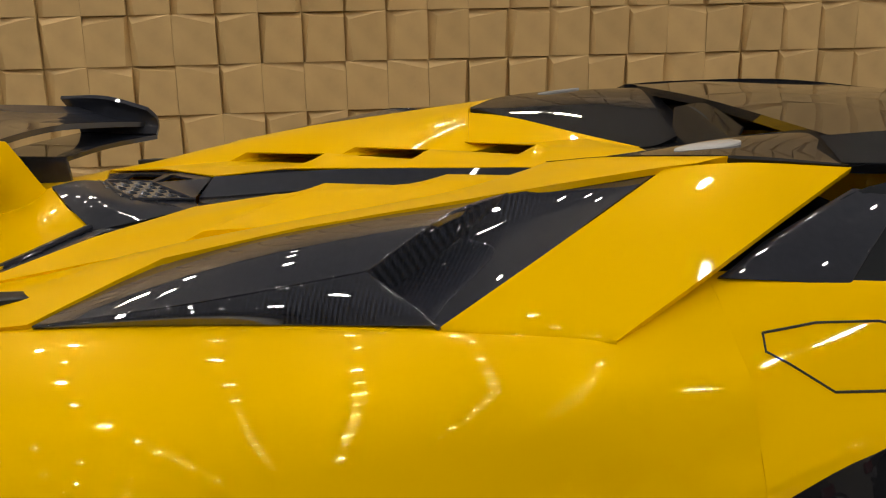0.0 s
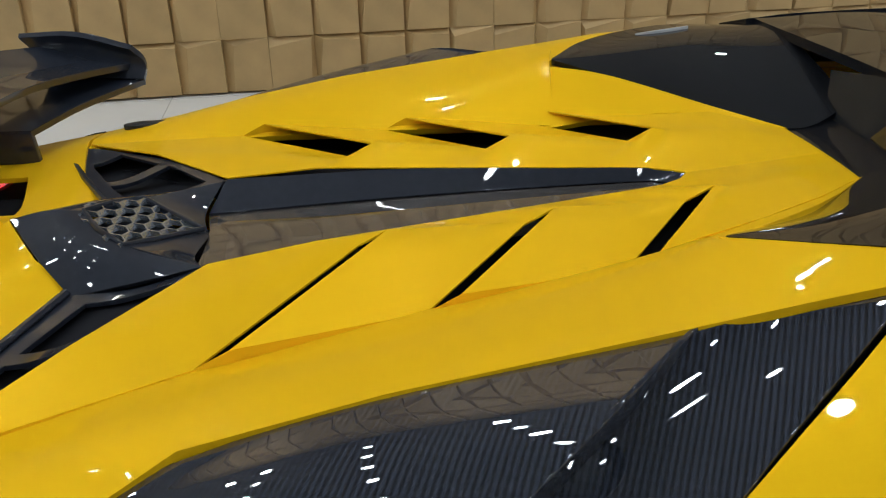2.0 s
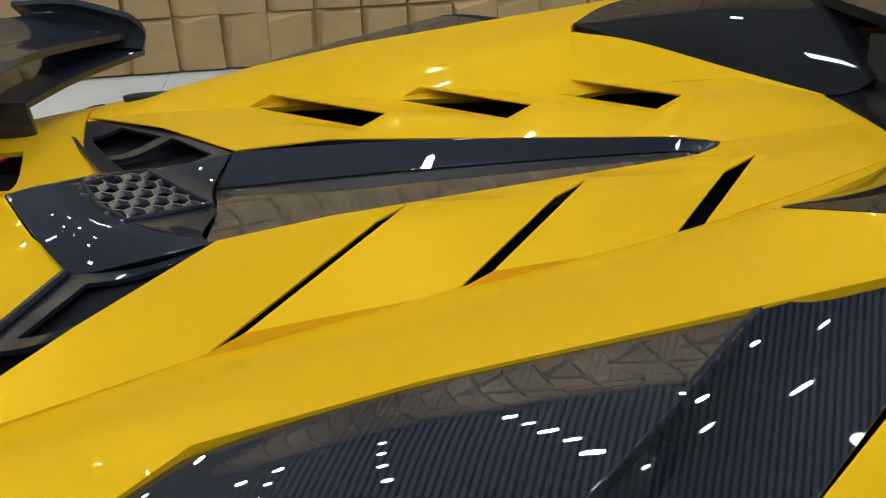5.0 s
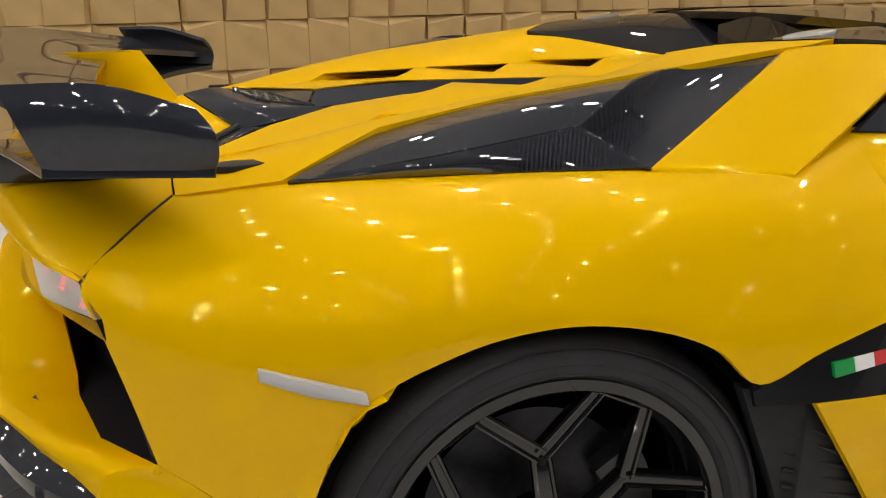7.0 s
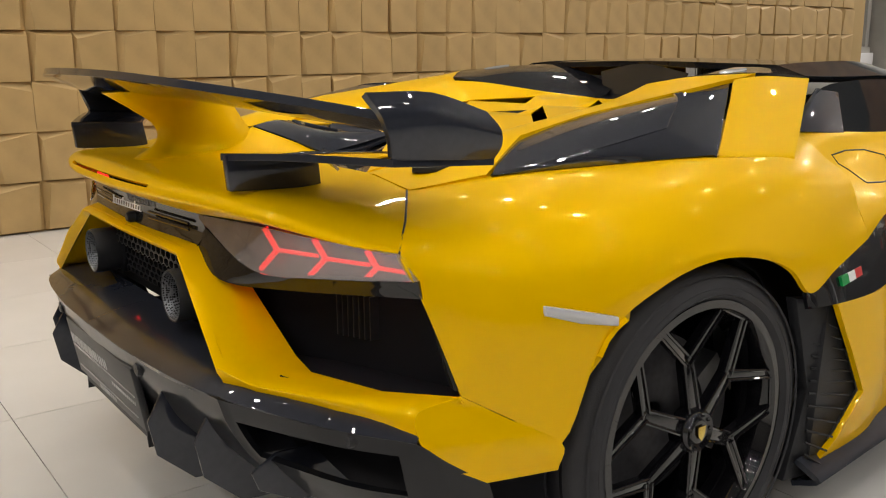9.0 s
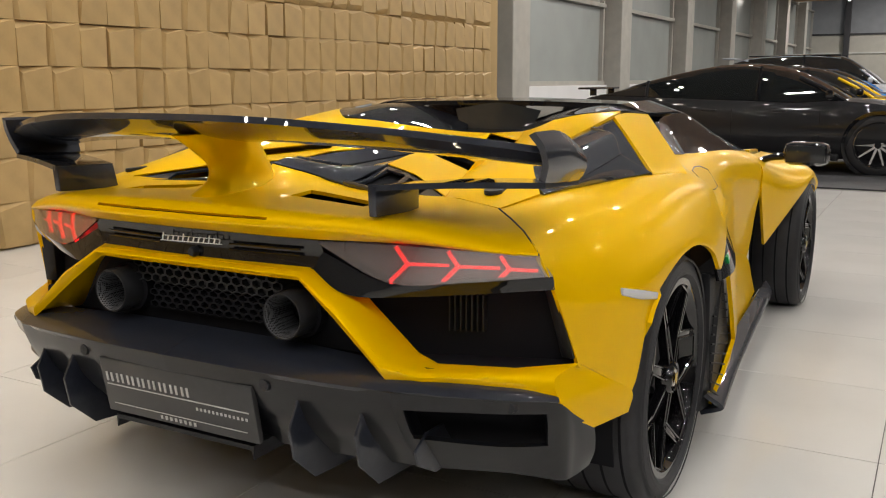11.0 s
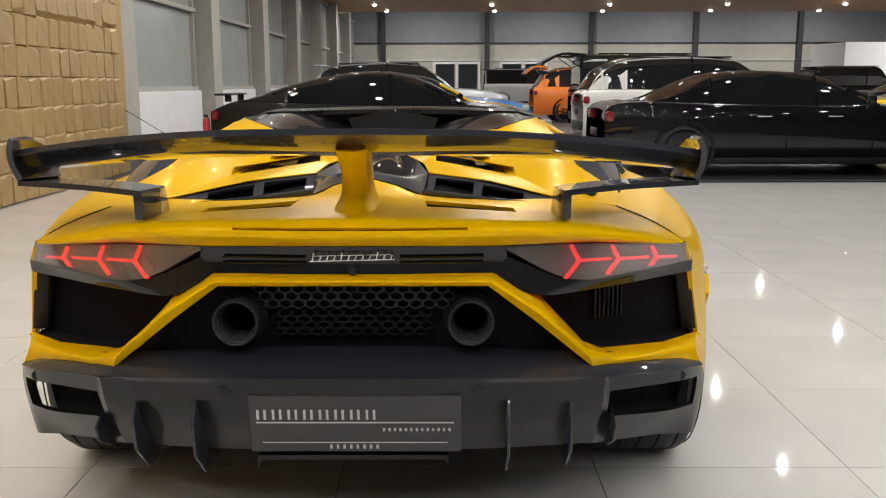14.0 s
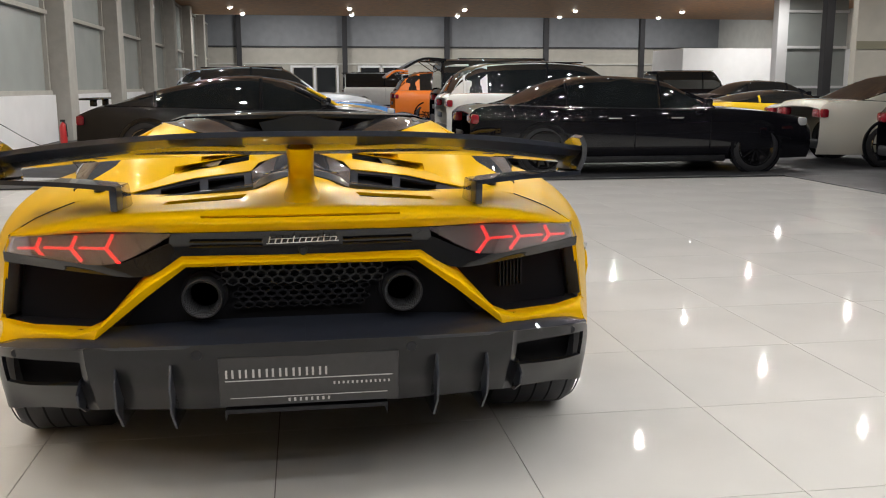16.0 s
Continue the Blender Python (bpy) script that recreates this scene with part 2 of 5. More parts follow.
def lathe(profile, axis="X", segments=48, centre=(0, 0, 0)):
    """A turned shape: profile of (along, radius) round an axis."""
    bm = bmesh.new()
    rings = []
    for along, r in profile:
        ring = []
        for k in range(segments):
            a = 2 * math.pi * k / segments
            p = (along, r * math.cos(a), r * math.sin(a))
            if axis == "Y":
                p = (r * math.cos(a), along, r * math.sin(a))
            if axis == "Z":
                p = (r * math.cos(a), r * math.sin(a), along)
            ring.append(bm.verts.new(Vector(p) + Vector(centre)))
        rings.append(ring)
    for p, q in zip(rings, rings[1:]):
        for k in range(segments):
            bm.faces.new((p[k], p[(k + 1) % segments], q[(k + 1) % segments], q[k]))
    bmesh.ops.recalc_face_normals(bm, faces=bm.faces)
    return bm


def tube(points, radius, sides=8, linear=True, per=1):
    """A round bar along a path."""
    p = spline(points, steps(len(points), per), linear)
    bm = bmesh.new()
    rings = []
    for i, c in enumerate(p):
        d = Vector(p[min(i + 1, len(p) - 1)] - p[max(i - 1, 0)]).normalized()
        s = d.cross(Vector((0, 0, 1)))
        s = s.normalized() if s.length > 0.05 else Vector((1, 0, 0))
        u = s.cross(d)
        rings.append([bm.verts.new(Vector(c) + s * radius * math.cos(2 * math.pi * k / sides) + u * radius * math.sin(2 * math.pi * k / sides)) for k in range(sides)])
    for a, b in zip(rings, rings[1:]):
        for k in range(sides):
            bm.faces.new((a[k], a[(k + 1) % sides], b[(k + 1) % sides], b[k]))
    bm.faces.new(rings[0][::-1])
    bm.faces.new(rings[-1])
    bmesh.ops.recalc_face_normals(bm, faces=bm.faces)
    return bm


def join(*bms):
    out = bms[0]
    for b in bms[1:]:
        me = bpy.data.meshes.new("tmp")
        b.to_mesh(me)
        b.free()
        out.from_mesh(me)
        bpy.data.meshes.remove(me)
    return out


def honeycomb(corner, across, up, nx, nz, depth, bar=0.18):
    """A sheet of hexagon rings laid out along two vectors (each one cell wide and high)."""
    bm = bmesh.new()
    c0, a, u, d = Vector(corner), Vector(across), Vector(up), Vector(depth)
    for row in range(nz):
        for col in range(nx):
            c = c0 + a * (col + 0.5 * (row % 2)) + u * row * 0.75
            outer, inner, back = [], [], []
            for k in range(6):
                ang = math.pi / 3 * k + math.pi / 6
                o = a * math.cos(ang) * 0.577 + u * math.sin(ang) * 0.5
                outer.append(bm.verts.new(c + o))
                inner.append(bm.verts.new(c + o * (1 - bar)))
                back.append(bm.verts.new(c + o * (1 - bar) + d))
            for k in range(6):
                j = (k + 1) % 6
                bm.faces.new((outer[k], outer[j], inner[j], inner[k]))
                bm.faces.new((inner[k], inner[j], back[j], back[k]))
    return bm


# ---- the hall ----
WOOD = material("timber_ceiling", (0.48, 0.26, 0.12), 0.5, var=0.25, scale=3, bump=0.3, bump_scale=60)
PANEL = material("gold_wall_panel", (0.45, 0.305, 0.130), 0.5, 0.15, var=0.10, scale=5, bump=0.35, bump_scale=45, object_random=0.06)
PANEL_REST = material("gold_wall_panel_far", (0.45, 0.305, 0.130), 0.5, 0.15, var=0.12, scale=5, bump=0.35, bump_scale=45)
GAP = material("wall_panel_joint", (0.42, 0.29, 0.125), 0.8)
TILE = material("polished_white_tile", (0.70, 0.69, 0.675), 0.03, 0.0, 0.0, 0.16, var=0.05, scale=1.5, object_random=0.015)
GROUT = material("grey_floor_joint", (0.16, 0.155, 0.15), 0.8, var=0.2, scale=30)
CARPET = material("dark_floor_covering", (0.035, 0.036, 0.042), 0.55, var=0.25, scale=4, bump=0.3, bump_scale=90)
CONCRETE = material("grey_column_plaster", (0.40, 0.385, 0.35), 0.75, var=0.08, scale=4, bump=0.2, bump_scale=40)
PALE = material("pale_sheet_panel", (0.60, 0.60, 0.57), 0.55, var=0.06, scale=2)
DIM_WALL = material("grey_plaster", (0.22, 0.215, 0.205), 0.7, var=0.08, scale=2)
MILK = material("milky_window_pane", (0.36, 0.385, 0.375), 0.25, var=0.05, scale=1.2)
FAR_WALL = material("beige_cladding", (0.46, 0.44, 0.39), 0.65, var=0.06, scale=2)
FAR_TOP = material("grey_upper_cladding", (0.24, 0.25, 0.27), 0.65, var=0.08, scale=2)
IRON = material("dark_steel_post", (0.05, 0.05, 0.055), 0.5, 0.4)
PARTITION = material("white_partition", (0.78, 0.78, 0.79), 0.6, var=0.03, scale=2)
BULB = material("lit_downlight", (1.0, 0.96, 0.9), 0.3, emit=130.0)
GLOBE = material("lit_lamp_globe", (1.0, 0.95, 0.87), 0.3, emit=36.0)


def structure(name, bm, mat, label, smooth=False):
    return tagged(part(name, bm, mat, None, "", smooth), label, "", "", "structure")


# floor slab, with the show area's tiles laid on it further down
ground = structure("floor", box(12, 25, -0.06, 48, 90, 0.10), GROUT, "grey joints of a polished white tiled showroom floor")
structure("floor_dark", box(13.0, 34.0, -0.002, 40, 50.6, 0.02), CARPET, "dark floor covering under the parked cars")
structure("floor_dark_side", box(18.0, 3.35, -0.002, 22.2, 10.69, 0.02), CARPET, "dark floor covering beside the show area")
# unseen ceiling part, coloured dark so that the car's reflections stay dark
SHADE = material("ceiling_kept_dark", (0.035, 0.033, 0.032), 0.7, var=0.2, scale=3)
structure("ceiling", box(11, 30, CEIL + 0.1, 36, 42, 0.2), WOOD, "brown timber ceiling of the hall")
structure("ceiling_show", box(11, -1.0, CEIL + 0.1, 36, 20, 0.2), SHADE, "unseen ceiling over the show area, darkened for dark reflections")
structure("ceiling_far", box(11, 56, CEIL + 1.6, 40, 12, 0.2), FAR_TOP, "grey sheet ceiling at the end of the hall")
# unseen closing wall, its grey chosen to dim reflections in dark paint
structure("wall_back", box(11, -11.1, 2.7, 40, 0.2, 5.4), DIM_WALL, "unseen grey wall closing the hall behind the show car")
structure("wall_right", box(29.1, 23, 2.9, 0.2, 70, 6.4), PALE, "pale plain side wall of the hall")

PX = -4.37
structure("wall_panelled", box(PX - 0.314, -0.35, 2.68, 0.5, 21.3, 5.36), GAP, "wall covered with gold faceted panels")
wall_left = structure("wall_left", box(-6.1, 24, 2.9, 0.2, 72, 6.4), PALE, "pale window wall with grey columns")


def window_bay(y0, y1):
    w = thing("window", "tall milky glazed window bay with grey bars", "window", "window bays", "structure")
    part("window_sill", box(-5.88, (y0 + y1) / 2, 0.55, 0.24, y1 - y0, 1.10, 0.01), PARTITION, w, "white dado below the glass", False)
    zs = (1.15, 3.0, 5.2)
    for a, b in zip(zs, zs[1:]):
        part("pane", box(-5.97, (y0 + y1) / 2, (a + b) / 2, 0.02, y1 - y0 - 0.1, b - a - 0.10), MILK, w, "", False)
    for z in zs:
        part("window_frame", box(-5.90, (y0 + y1) / 2, z, 0.16, y1 - y0, 0.10, 0.008), CONCRETE, w, "", False)
    part("window_frame", box(-5.92, y1 - 0.05, 3.2, 0.12, 0.10, 4.0, 0.008), CONCRETE, w, "", False)


COLS = [12.6 + 6.4 * k for k in range(7)]
for k, y in enumerate(COLS):
    c = structure("column", box(-5.72, y + 0.9, 2.65, 0.56, 0.8, 5.3, 0.02), CONCRETE, "grey plastered column of the window wall")
for y0, y1 in zip([10.2] + [y + 1.35 for y in COLS], [y + 0.45 for y in COLS] + [58]):
    window_bay(y0, y1)

# end wall: posts, cladding and glazed doors
FY = 58.0
structure("wall_end", box(11, FY + 0.1, 1.9, 40, 0.2, 3.8), FAR_WALL, "beige sheet cladding on the end wall")
structure("wall_end_upper", box(11, FY + 0.1, 5.3, 40, 0.2, 3.0), FAR_TOP, "grey upper cladding on the end wall")
structure("trim", box(11, FY - 0.04, 3.82, 40, 0.08, 0.10), IRON, "dark rail along the end wall")
structure("trim", box(11, FY - 0.04, 2.72, 40, 0.08, 0.08), PALE, "pale rail above the doors")
for k in range(5):
    structure("column", box(-4.4 + 6.8 * k + 0.5, FY - 0.2, 3.1, 0.32, 0.4, 6.2, 0.02), IRON, "dark steel post on the end wall")
for x in (0.9, 5.3):
    d = thing("door", "white framed glazed double door in the end wall", "door", "end doors", "structure")
    for sx in (-0.75, 0.75):
        part("pane", box(x + sx, FY - 0.06, 1.5, 1.2, 0.02, 2.0), GLASS, d, "", False)
    for sx in (-1.5, 0, 1.5):
        part("door_frame", box(x + sx, FY - 0.08, 1.32, 0.14, 0.08, 2.6, 0.01), PARTITION, d, "", False)
    part("door_frame", box(x, FY - 0.08, 2.55, 3.0, 0.08, 0.14, 0.01), PARTITION, d, "", False)

# white partition room and the walls to the side
structure("partition", box(23.3, 42, 1.55, 9.2, 4.0, 3.1, 0.02), PARTITION, "white partition box in the hall")
structure("column", box(21.6, 36, 2.65, 0.5, 0.5, 5.3, 0.02), PARTITION, "white column")
structure("column", box(20.3, 30, 2.65, 0.35, 0.35, 5.3, 0.02), IRON, "dark steel column")
structure("wall_side", box(21.6, 24, 2.0, 8.0, 0.3, 4.0), FAR_WALL, "beige wall panel at the side of the hall")
structure("trim", box(21.6, 23.83, 2.55, 8.0, 0.05, 0.25), material("olive_band", (0.22, 0.21, 0.15), 0.6), "olive band along the beige wall")
w = thing("window", "tall pale window with white bars", "window", "", "structure")
part("pane", box(23.4, 36.2, 2.65, 3.2, 0.03, 5.2), MILK, w, "", False)
for z in (1.2, 3.0, 4.6):
    part("window_frame", box(23.4, 36.1, z, 3.2, 0.1, 0.12, 0.01), PARTITION, w, "", False)


def hall_lamp(x, y, r=0.085):
    """A lit globe half sunk in its ring, which shows from far along the ceiling."""
    d = thing("hall_lamp", "round lit lamp globe under the timber ceiling", "ceiling lamp", "hall lamps")
    part("rim", lathe([(CEIL - 0.005, r), (CEIL - 0.035, r * 1.15), (CEIL + 0.01, r * 1.2)], "Z", 20, (x, y, 0)), PARTITION, d)
    part("globe", lathe([(CEIL - 0.004 - r * math.sin(a), max(0.001, r * math.cos(a))) for a in [math.pi / 2 * k / 6 for k in range(7)]], "Z", 16, (x, y, 0)), GLOBE, d, "lit lamp globe")


def downlight(x, y, grow=1.0):
    d = thing("downlight", "small round lit downlight set in the ceiling", "ceiling lamp", "ceiling downlights")
    g = grow
    part("rim", lathe([(CEIL - 0.006, 0.056 * g), (CEIL - 0.03, 0.065 * g), (CEIL + 0.01, 0.070 * g)], "Z", 20, (x, y, 0)), PARTITION, d)
    part("bulb", lathe([(CEIL - 0.030, 0.001), (CEIL - 0.027, 0.032 * g), (CEIL - 0.014, 0.052 * g)], "Z", 20, (x, y, 0)), BULB, d, "lit lamp face")


for xs, ys in ((SHOW_X, SHOW_Y), (HALL_X, HALL_Y)):
    for gx in xs:
        for gy in ys:
            if gy < 9:
                downlight(gx, gy)
            else:
                hall_lamp(gx, gy, 0.085 if gy < 30 else 0.12)
# dimmer spots between the main rows
for i in range(11):
    for j in range(13):
        if (i % 2 or j % 2) and j < 9:
            downlight(-3.4 + 1.1 * i + 0.12 * (j % 2), -7.4 + 1.2 * j, 0.9)
for gx in FAR_X:
    hall_lamp(gx, 45.5, 0.12)
    hall_lamp(gx + 0.35, 49.8, 0.12)

# fire extinguisher by the window wall
fx = thing("fire_extinguisher", "red fire extinguisher standing against the window wall", "fire extinguisher")
part("cylinder", lathe([(0.0, 0.0), (0.0, 0.075), (0.40, 0.08), (0.47, 0.05), (0.50, 0.022), (0.52, 0.0)], "Z", 20, (-5.2, 17.6, 0.01)), RED, fx, "red pressure cylinder")
part("valve", box(-5.2, 17.6, 0.55, 0.10, 0.03, 0.05, 0.008), SATIN, fx, "black valve and lever")
part("hose", tube([(-5.2, 17.6, 0.54), (-5.12, 17.56, 0.48), (-5.11, 17.56, 0.2)], 0.012), SATIN, fx)

# red and blue power couplings with a slack cable at the end of the panelled wall
pc = thing("power_coupling", "red and blue power couplings hanging on a black cable", "power connector")
part("blue_body", lathe([(0.93, 0.001), (0.93, 0.035), (1.03, 0.04), (1.04, 0.001)], "Z", 16, (-4.50, 10.14, 0)), material("blue_coupling", (0.03, 0.07, 0.30), 0.4), pc, "blue coupling body")
part("red_body", lathe([(0.80, 0.001), (0.80, 0.04), (0.91, 0.045), (0.92, 0.001)], "Z", 16, (-4.50, 10.15, 0)), RED, pc, "red coupling body")
part("cable", tube([(-4.50, 10.14, 0.95), (-4.44, 10.2, 0.90), (-4.2, 10.35, 0.72), (-3.95, 10.4, 0.55), (-3.7, 10.4, 0.42), (-3.4, 10.4, 0.30), (-3.2, 10.42, 0.02)], 0.006, 6, False, 4), SATIN, pc, "thin black cable")
part("hook", box(-4.46, 10.06, 1.06, 0.04, 0.16, 0.03, 0.005), STEEL, pc)


# ---- the show car: rear axle at the origin, nose towards +y ----
car = thing("sports_car", "bright yellow sports car with carbon wing on white floor", "car")

# rear wing: curved blade with turned-down ends, lower arms, feet and a yellow centre pylon
blade = []
for x, yt, zt, yl, zl in ((-0.915, -0.70, 1.098, -0.50, 1.045), (-0.75, -0.80, 1.124, -0.59, 1.066), (-0.55, -0.90, 1.148, -0.66, 1.086), (-0.30, -0.97, 1.166, -0.69, 1.098),
                          (0, -0.985, 1.170, -0.70, 1.101), (0.30, -0.97, 1.166, -0.69, 1.098), (0.55, -0.90, 1.148, -0.66, 1.086), (0.75, -0.80, 1.124, -0.59, 1.066), (0.915, -0.70, 1.098, -0.50, 1.045)):
    blade.append([(x, yt, zt), (x, (yt + yl) / 2, (zt + zl) / 2 - 0.012), (x, yl, zl)])
part("wing_blade", skin(blade, 5, 4, thick=0.016, core=(0, -0.8, 0.6)), DARK_CARBON, car, "glossy woven carbon wing blade")
end = [[(0.897, -0.752, 1.135), (0.903, -0.62, 1.131), (0.902, -0.495, 1.092)],
       [(0.915, -0.735, 1.100), (0.924, -0.60, 1.095), (0.916, -0.472, 1.060)],
       [(0.917, -0.718, 1.057), (0.923, -0.59, 1.050), (0.914, -0.468, 1.028)],
       [(0.904, -0.706, 1.018), (0.907, -0.59, 1.010), (0.898, -0.475, 1.001)]]
pair("wing_end", skin(end, 4, 4, thick=0.016, core=(0, -0.6, 1.08)), DARK_CARBON, car, "carbon wing end plate")
arm = [[(0.905, -0.706, 1.020), (0.900, -0.475, 1.005)], [(0.70, -0.79, 1.018), (0.70, -0.58, 1.008)], [(0.53, -0.86, 1.010), (0.53, -0.655, 1.000)]]
pair("wing_arm", skin(arm, 4, 3, thick=0.014, core=(0.7, -0.6, 0.5)), DARK_CARBON, car, "thin lower carbon arm of the wing")
foot = [(0.527, -0.858, 1.008), (0.527, -0.655, 0.998), (0.520, -0.645, 0.925), (0.527, -0.852, 0.935)]
pair("wing_foot", prism(foot, (0.022, 0, 0), 0.004), DARK_CARBON, car)
pylon = []
for z, yr, yf, w in ((0.945, -0.86, -0.525, 0.058), (0.985, -0.80, -0.545, 0.040), (1.03, -0.80, -0.575, 0.036), (1.07, -0.85, -0.60, 0.036), (1.115, -0.92, -0.63, 0.040)):
    ring = [(0, yf, z), (w * 0.8, yf - 0.05, z), (w, (yr + yf) / 2, z), (w * 0.8, yr + 0.03, z), (0, yr, z), (-w * 0.8, yr + 0.03, z), (-w, (yr + yf) / 2, z), (-w * 0.8, yf - 0.05, z), (0, yf, z)]
    pylon.append(ring)
part("wing_pylon", skin(pylon, 4, 3, thick=0.004, core=(0, -0.66, 1.03)), YELLOW, car, "yellow centre pylon of the wing")

# tail panel, seam to seam, with two slots and the thin slit in its lip
tail = [[(0.00, -0.545, 1.012), (0.09, -0.488, 0.981), (0.164, -0.426, 0.946), (0.36, -0.515, 0.944), (0.560, -0.553, 0.951), (0.641, -0.554, 0.943), (0.7175, -0.549, 0.9290)],
        [(0.00, -0.64, 0.978), (0.10, -0.62, 0.960), (0.20, -0.60, 0.950), (0.36, -0.63, 0.940), (0.55, -0.67, 0.930), (0.672, -0.625, 0.927), (0.768, -0.585, 0.911)],
        [(0.00, -0.80, 0.955), (0.10, -0.80, 0.952), (0.22, -0.80, 0.945), (0.38, -0.79, 0.938), (0.56, -0.77, 0.930), (0.725, -0.695, 0.907), (0.816, -0.620, 0.891)],
        [(0.00, -0.915, 0.945), (0.12, -0.913, 0.944), (0.26, -0.905, 0.942), (0.42, -0.88, 0.936), (0.60, -0.825, 0.918), (0.765, -0.748, 0.884), (0.858, -0.657, 0.866)],
        [(0.00, -0.945, 0.905), (0.12, -0.943, 0.905), (0.26, -0.935, 0.906), (0.42, -0.905, 0.905), (0.60, -0.845, 0.890), (0.785, -0.758, 0.862), (0.881, -0.679, 0.848)],
        [(0.00, -0.885, 0.874), (0.12, -0.883, 0.874), (0.26, -0.875, 0.873), (0.40, -0.858, 0.872), (0.60, -0.790, 0.868), (0.785, -0.738, 0.854), (0.884, -0.678, 0.845)]]


def tail_hole(u, v):
    return (1.0 < u < 1.52 and 1.75 < v < 3.35) or (3.42 < u < 3.60 and v < 2.15)


pair("tail_panel", skin(tail, 1, 1, relax=1, thick=0.010, hole=tail_hole, us=[0, 0.33, 0.66, 1, 1.25, 1.5, 1.75, 2, 2.25, 2.5, 2.75, 2.9, 3, 3.2, 3.45, 3.58, 3.8, 3.95, 4, 4.1, 4.5, 5],
                         vs=[0, 0.25, 0.5, 0.75, 1, 1.25, 1.5, 1.8, 2, 2.15, 2.4, 2.7, 3, 3.3, 3.6, 4, 4.3, 4.6, 5, 5.25, 5.5, 5.75, 6]), YELLOW, car, "yellow tail panel with vent slots")
# solid near-black block, standing in for shade behind the tail slots
part("under_tail", box(0, -0.70, 0.86, 0.84, 0.20, 0.06), VOID, car, "near-black block painting the shade below the tail slots")

# carbon frame behind the engine window: V pieces, honeycomb mesh, dark vents
vee = [[(0.00, -0.543, 1.015), (0.09, -0.486, 0.984), (0.164, -0.424, 0.948)],
       [(0.00, -0.480, 1.026), (0.105, -0.415, 0.998), (0.171, -0.330, 0.966)],
       [(0.00, -0.424, 1.020), (0.097, -0.350, 0.997), (0.178, -0.222, 0.988)]]
pair("vee_frame", skin(vee, 5, 5, thick=0.012), DARK_CARBON, car, "carbon vee frame ahead of the wing")
bridge = [[(0.00, -0.242, 0.971), (0.05, -0.296, 0.983), (0.097, -0.350, 0.997)], [(0.00, -0.234, 0.958), (0.085, -0.248, 0.962), (0.178, -0.222, 0.988)]]
pair("mesh_surround", skin(bridge, 5, 5, thick=0.010), DARK_CARBON, car, "carbon edge between mesh and engine window")
# near-black sheet below the vent holes, its colour giving their shade
vent_floor = [[(0.165, -0.43, 0.930), (0.195, -0.215, 0.965)], [(0.36, -0.515, 0.915), (0.40, -0.38, 0.925)], [(0.56, -0.595, 0.905), (0.57, -0.54, 0.915)]]
pair("vent_floor", skin(vent_floor, 3, 3, thick=0.006), VOID, car, "near-black sheet painting the shade in the engine vent")
vent_panel = [[(0.165, -0.432, 0.952), (0.172, -0.330, 0.958), (0.179, -0.216, 0.987)],
              [(0.300, -0.492, 0.944), (0.300, -0.410, 0.948), (0.310, -0.312, 0.984)],
              [(0.430, -0.535, 0.940), (0.432, -0.490, 0.944), (0.440, -0.430, 0.964)],
              [(0.556, -0.553, 0.946), (0.557, -0.550, 0.946), (0.558, -0.546, 0.946)]]


def vent_hole(u, v):
    return 0.45 < v < 1.80 and (0.22 < u < 1.12 or 1.32 < u < 2.22)


pair("vent_panel", skin(vent_panel, 10, 10, lin_u=True, thick=0.008, hole=vent_hole), DARK_CARBON, car, "dark carbon panel with two engine vents")
rim_pts = [(0.165, -0.428, 0.957), (0.36, -0.515, 0.944), (0.55, -0.595, 0.934)]
pair("vent_rim", tube(rim_pts, 0.007, 6), DARK_CARBON, car)
hex_sheet = honeycomb((-0.108, -0.240, 0.970), (0.0355, 0, 0), (0, -0.0335, 0.0092), 7, 8, (0, 0.004, -0.010), 0.08)


def in_shield(p):
    """Rounded at the rear, drawn to a point ahead."""
    w = 0.101 * (-0.236 - p.y) / 0.114 if p.y > -0.350 else 0.101 - 0.060 * (-0.350 - p.y) / 0.072
    return -0.426 < p.y < -0.236 and abs(p.x) < w


bmesh.ops.delete(hex_sheet, geom=[f for f in hex_sheet.faces if not in_shield(f.calc_center_median())], context="FACES")
part("honeycomb_mesh", hex_sheet, MESH_SILVER, car, "silver honeycomb mesh behind the engine window", False)
part("mesh_backing", prism([(-0.10, -0.352, 0.970), (0.0, -0.24, 0.943), (0.10, -0.352, 0.970), (0.0, -0.425, 0.988)], (0, 0, -0.02)), VOID, car)
pair("mesh_frame", tube([(0.0, -0.427, 1.021), (0.055, -0.396, 1.010), (0.098, -0.350, 0.998), (0.05, -0.296, 0.985), (0.0, -0.241, 0.973)], 0.0045, 6), DARK_CARBON, car)

# engine window sunk between carbon flanks
pane = [[(-0.108, -0.246, 0.951), (0, -0.236, 0.955), (0.108, -0.246, 0.951)], [(-0.080, 0.15, 0.968), (0, 0.15, 0.974), (0.080, 0.15, 0.968)], [(-0.034, 0.500, 0.984), (0, 0.51, 0.987), (0.034, 0.500, 0.984)], [(-0.012, 0.553, 0.988), (0, 0.556, 0.989), (0.012, 0.553, 0.988)]]
part("engine_window", skin(pane, 5, 3, thick=0.006), ENGINE_GLASS, car, "dark glossy engine window")
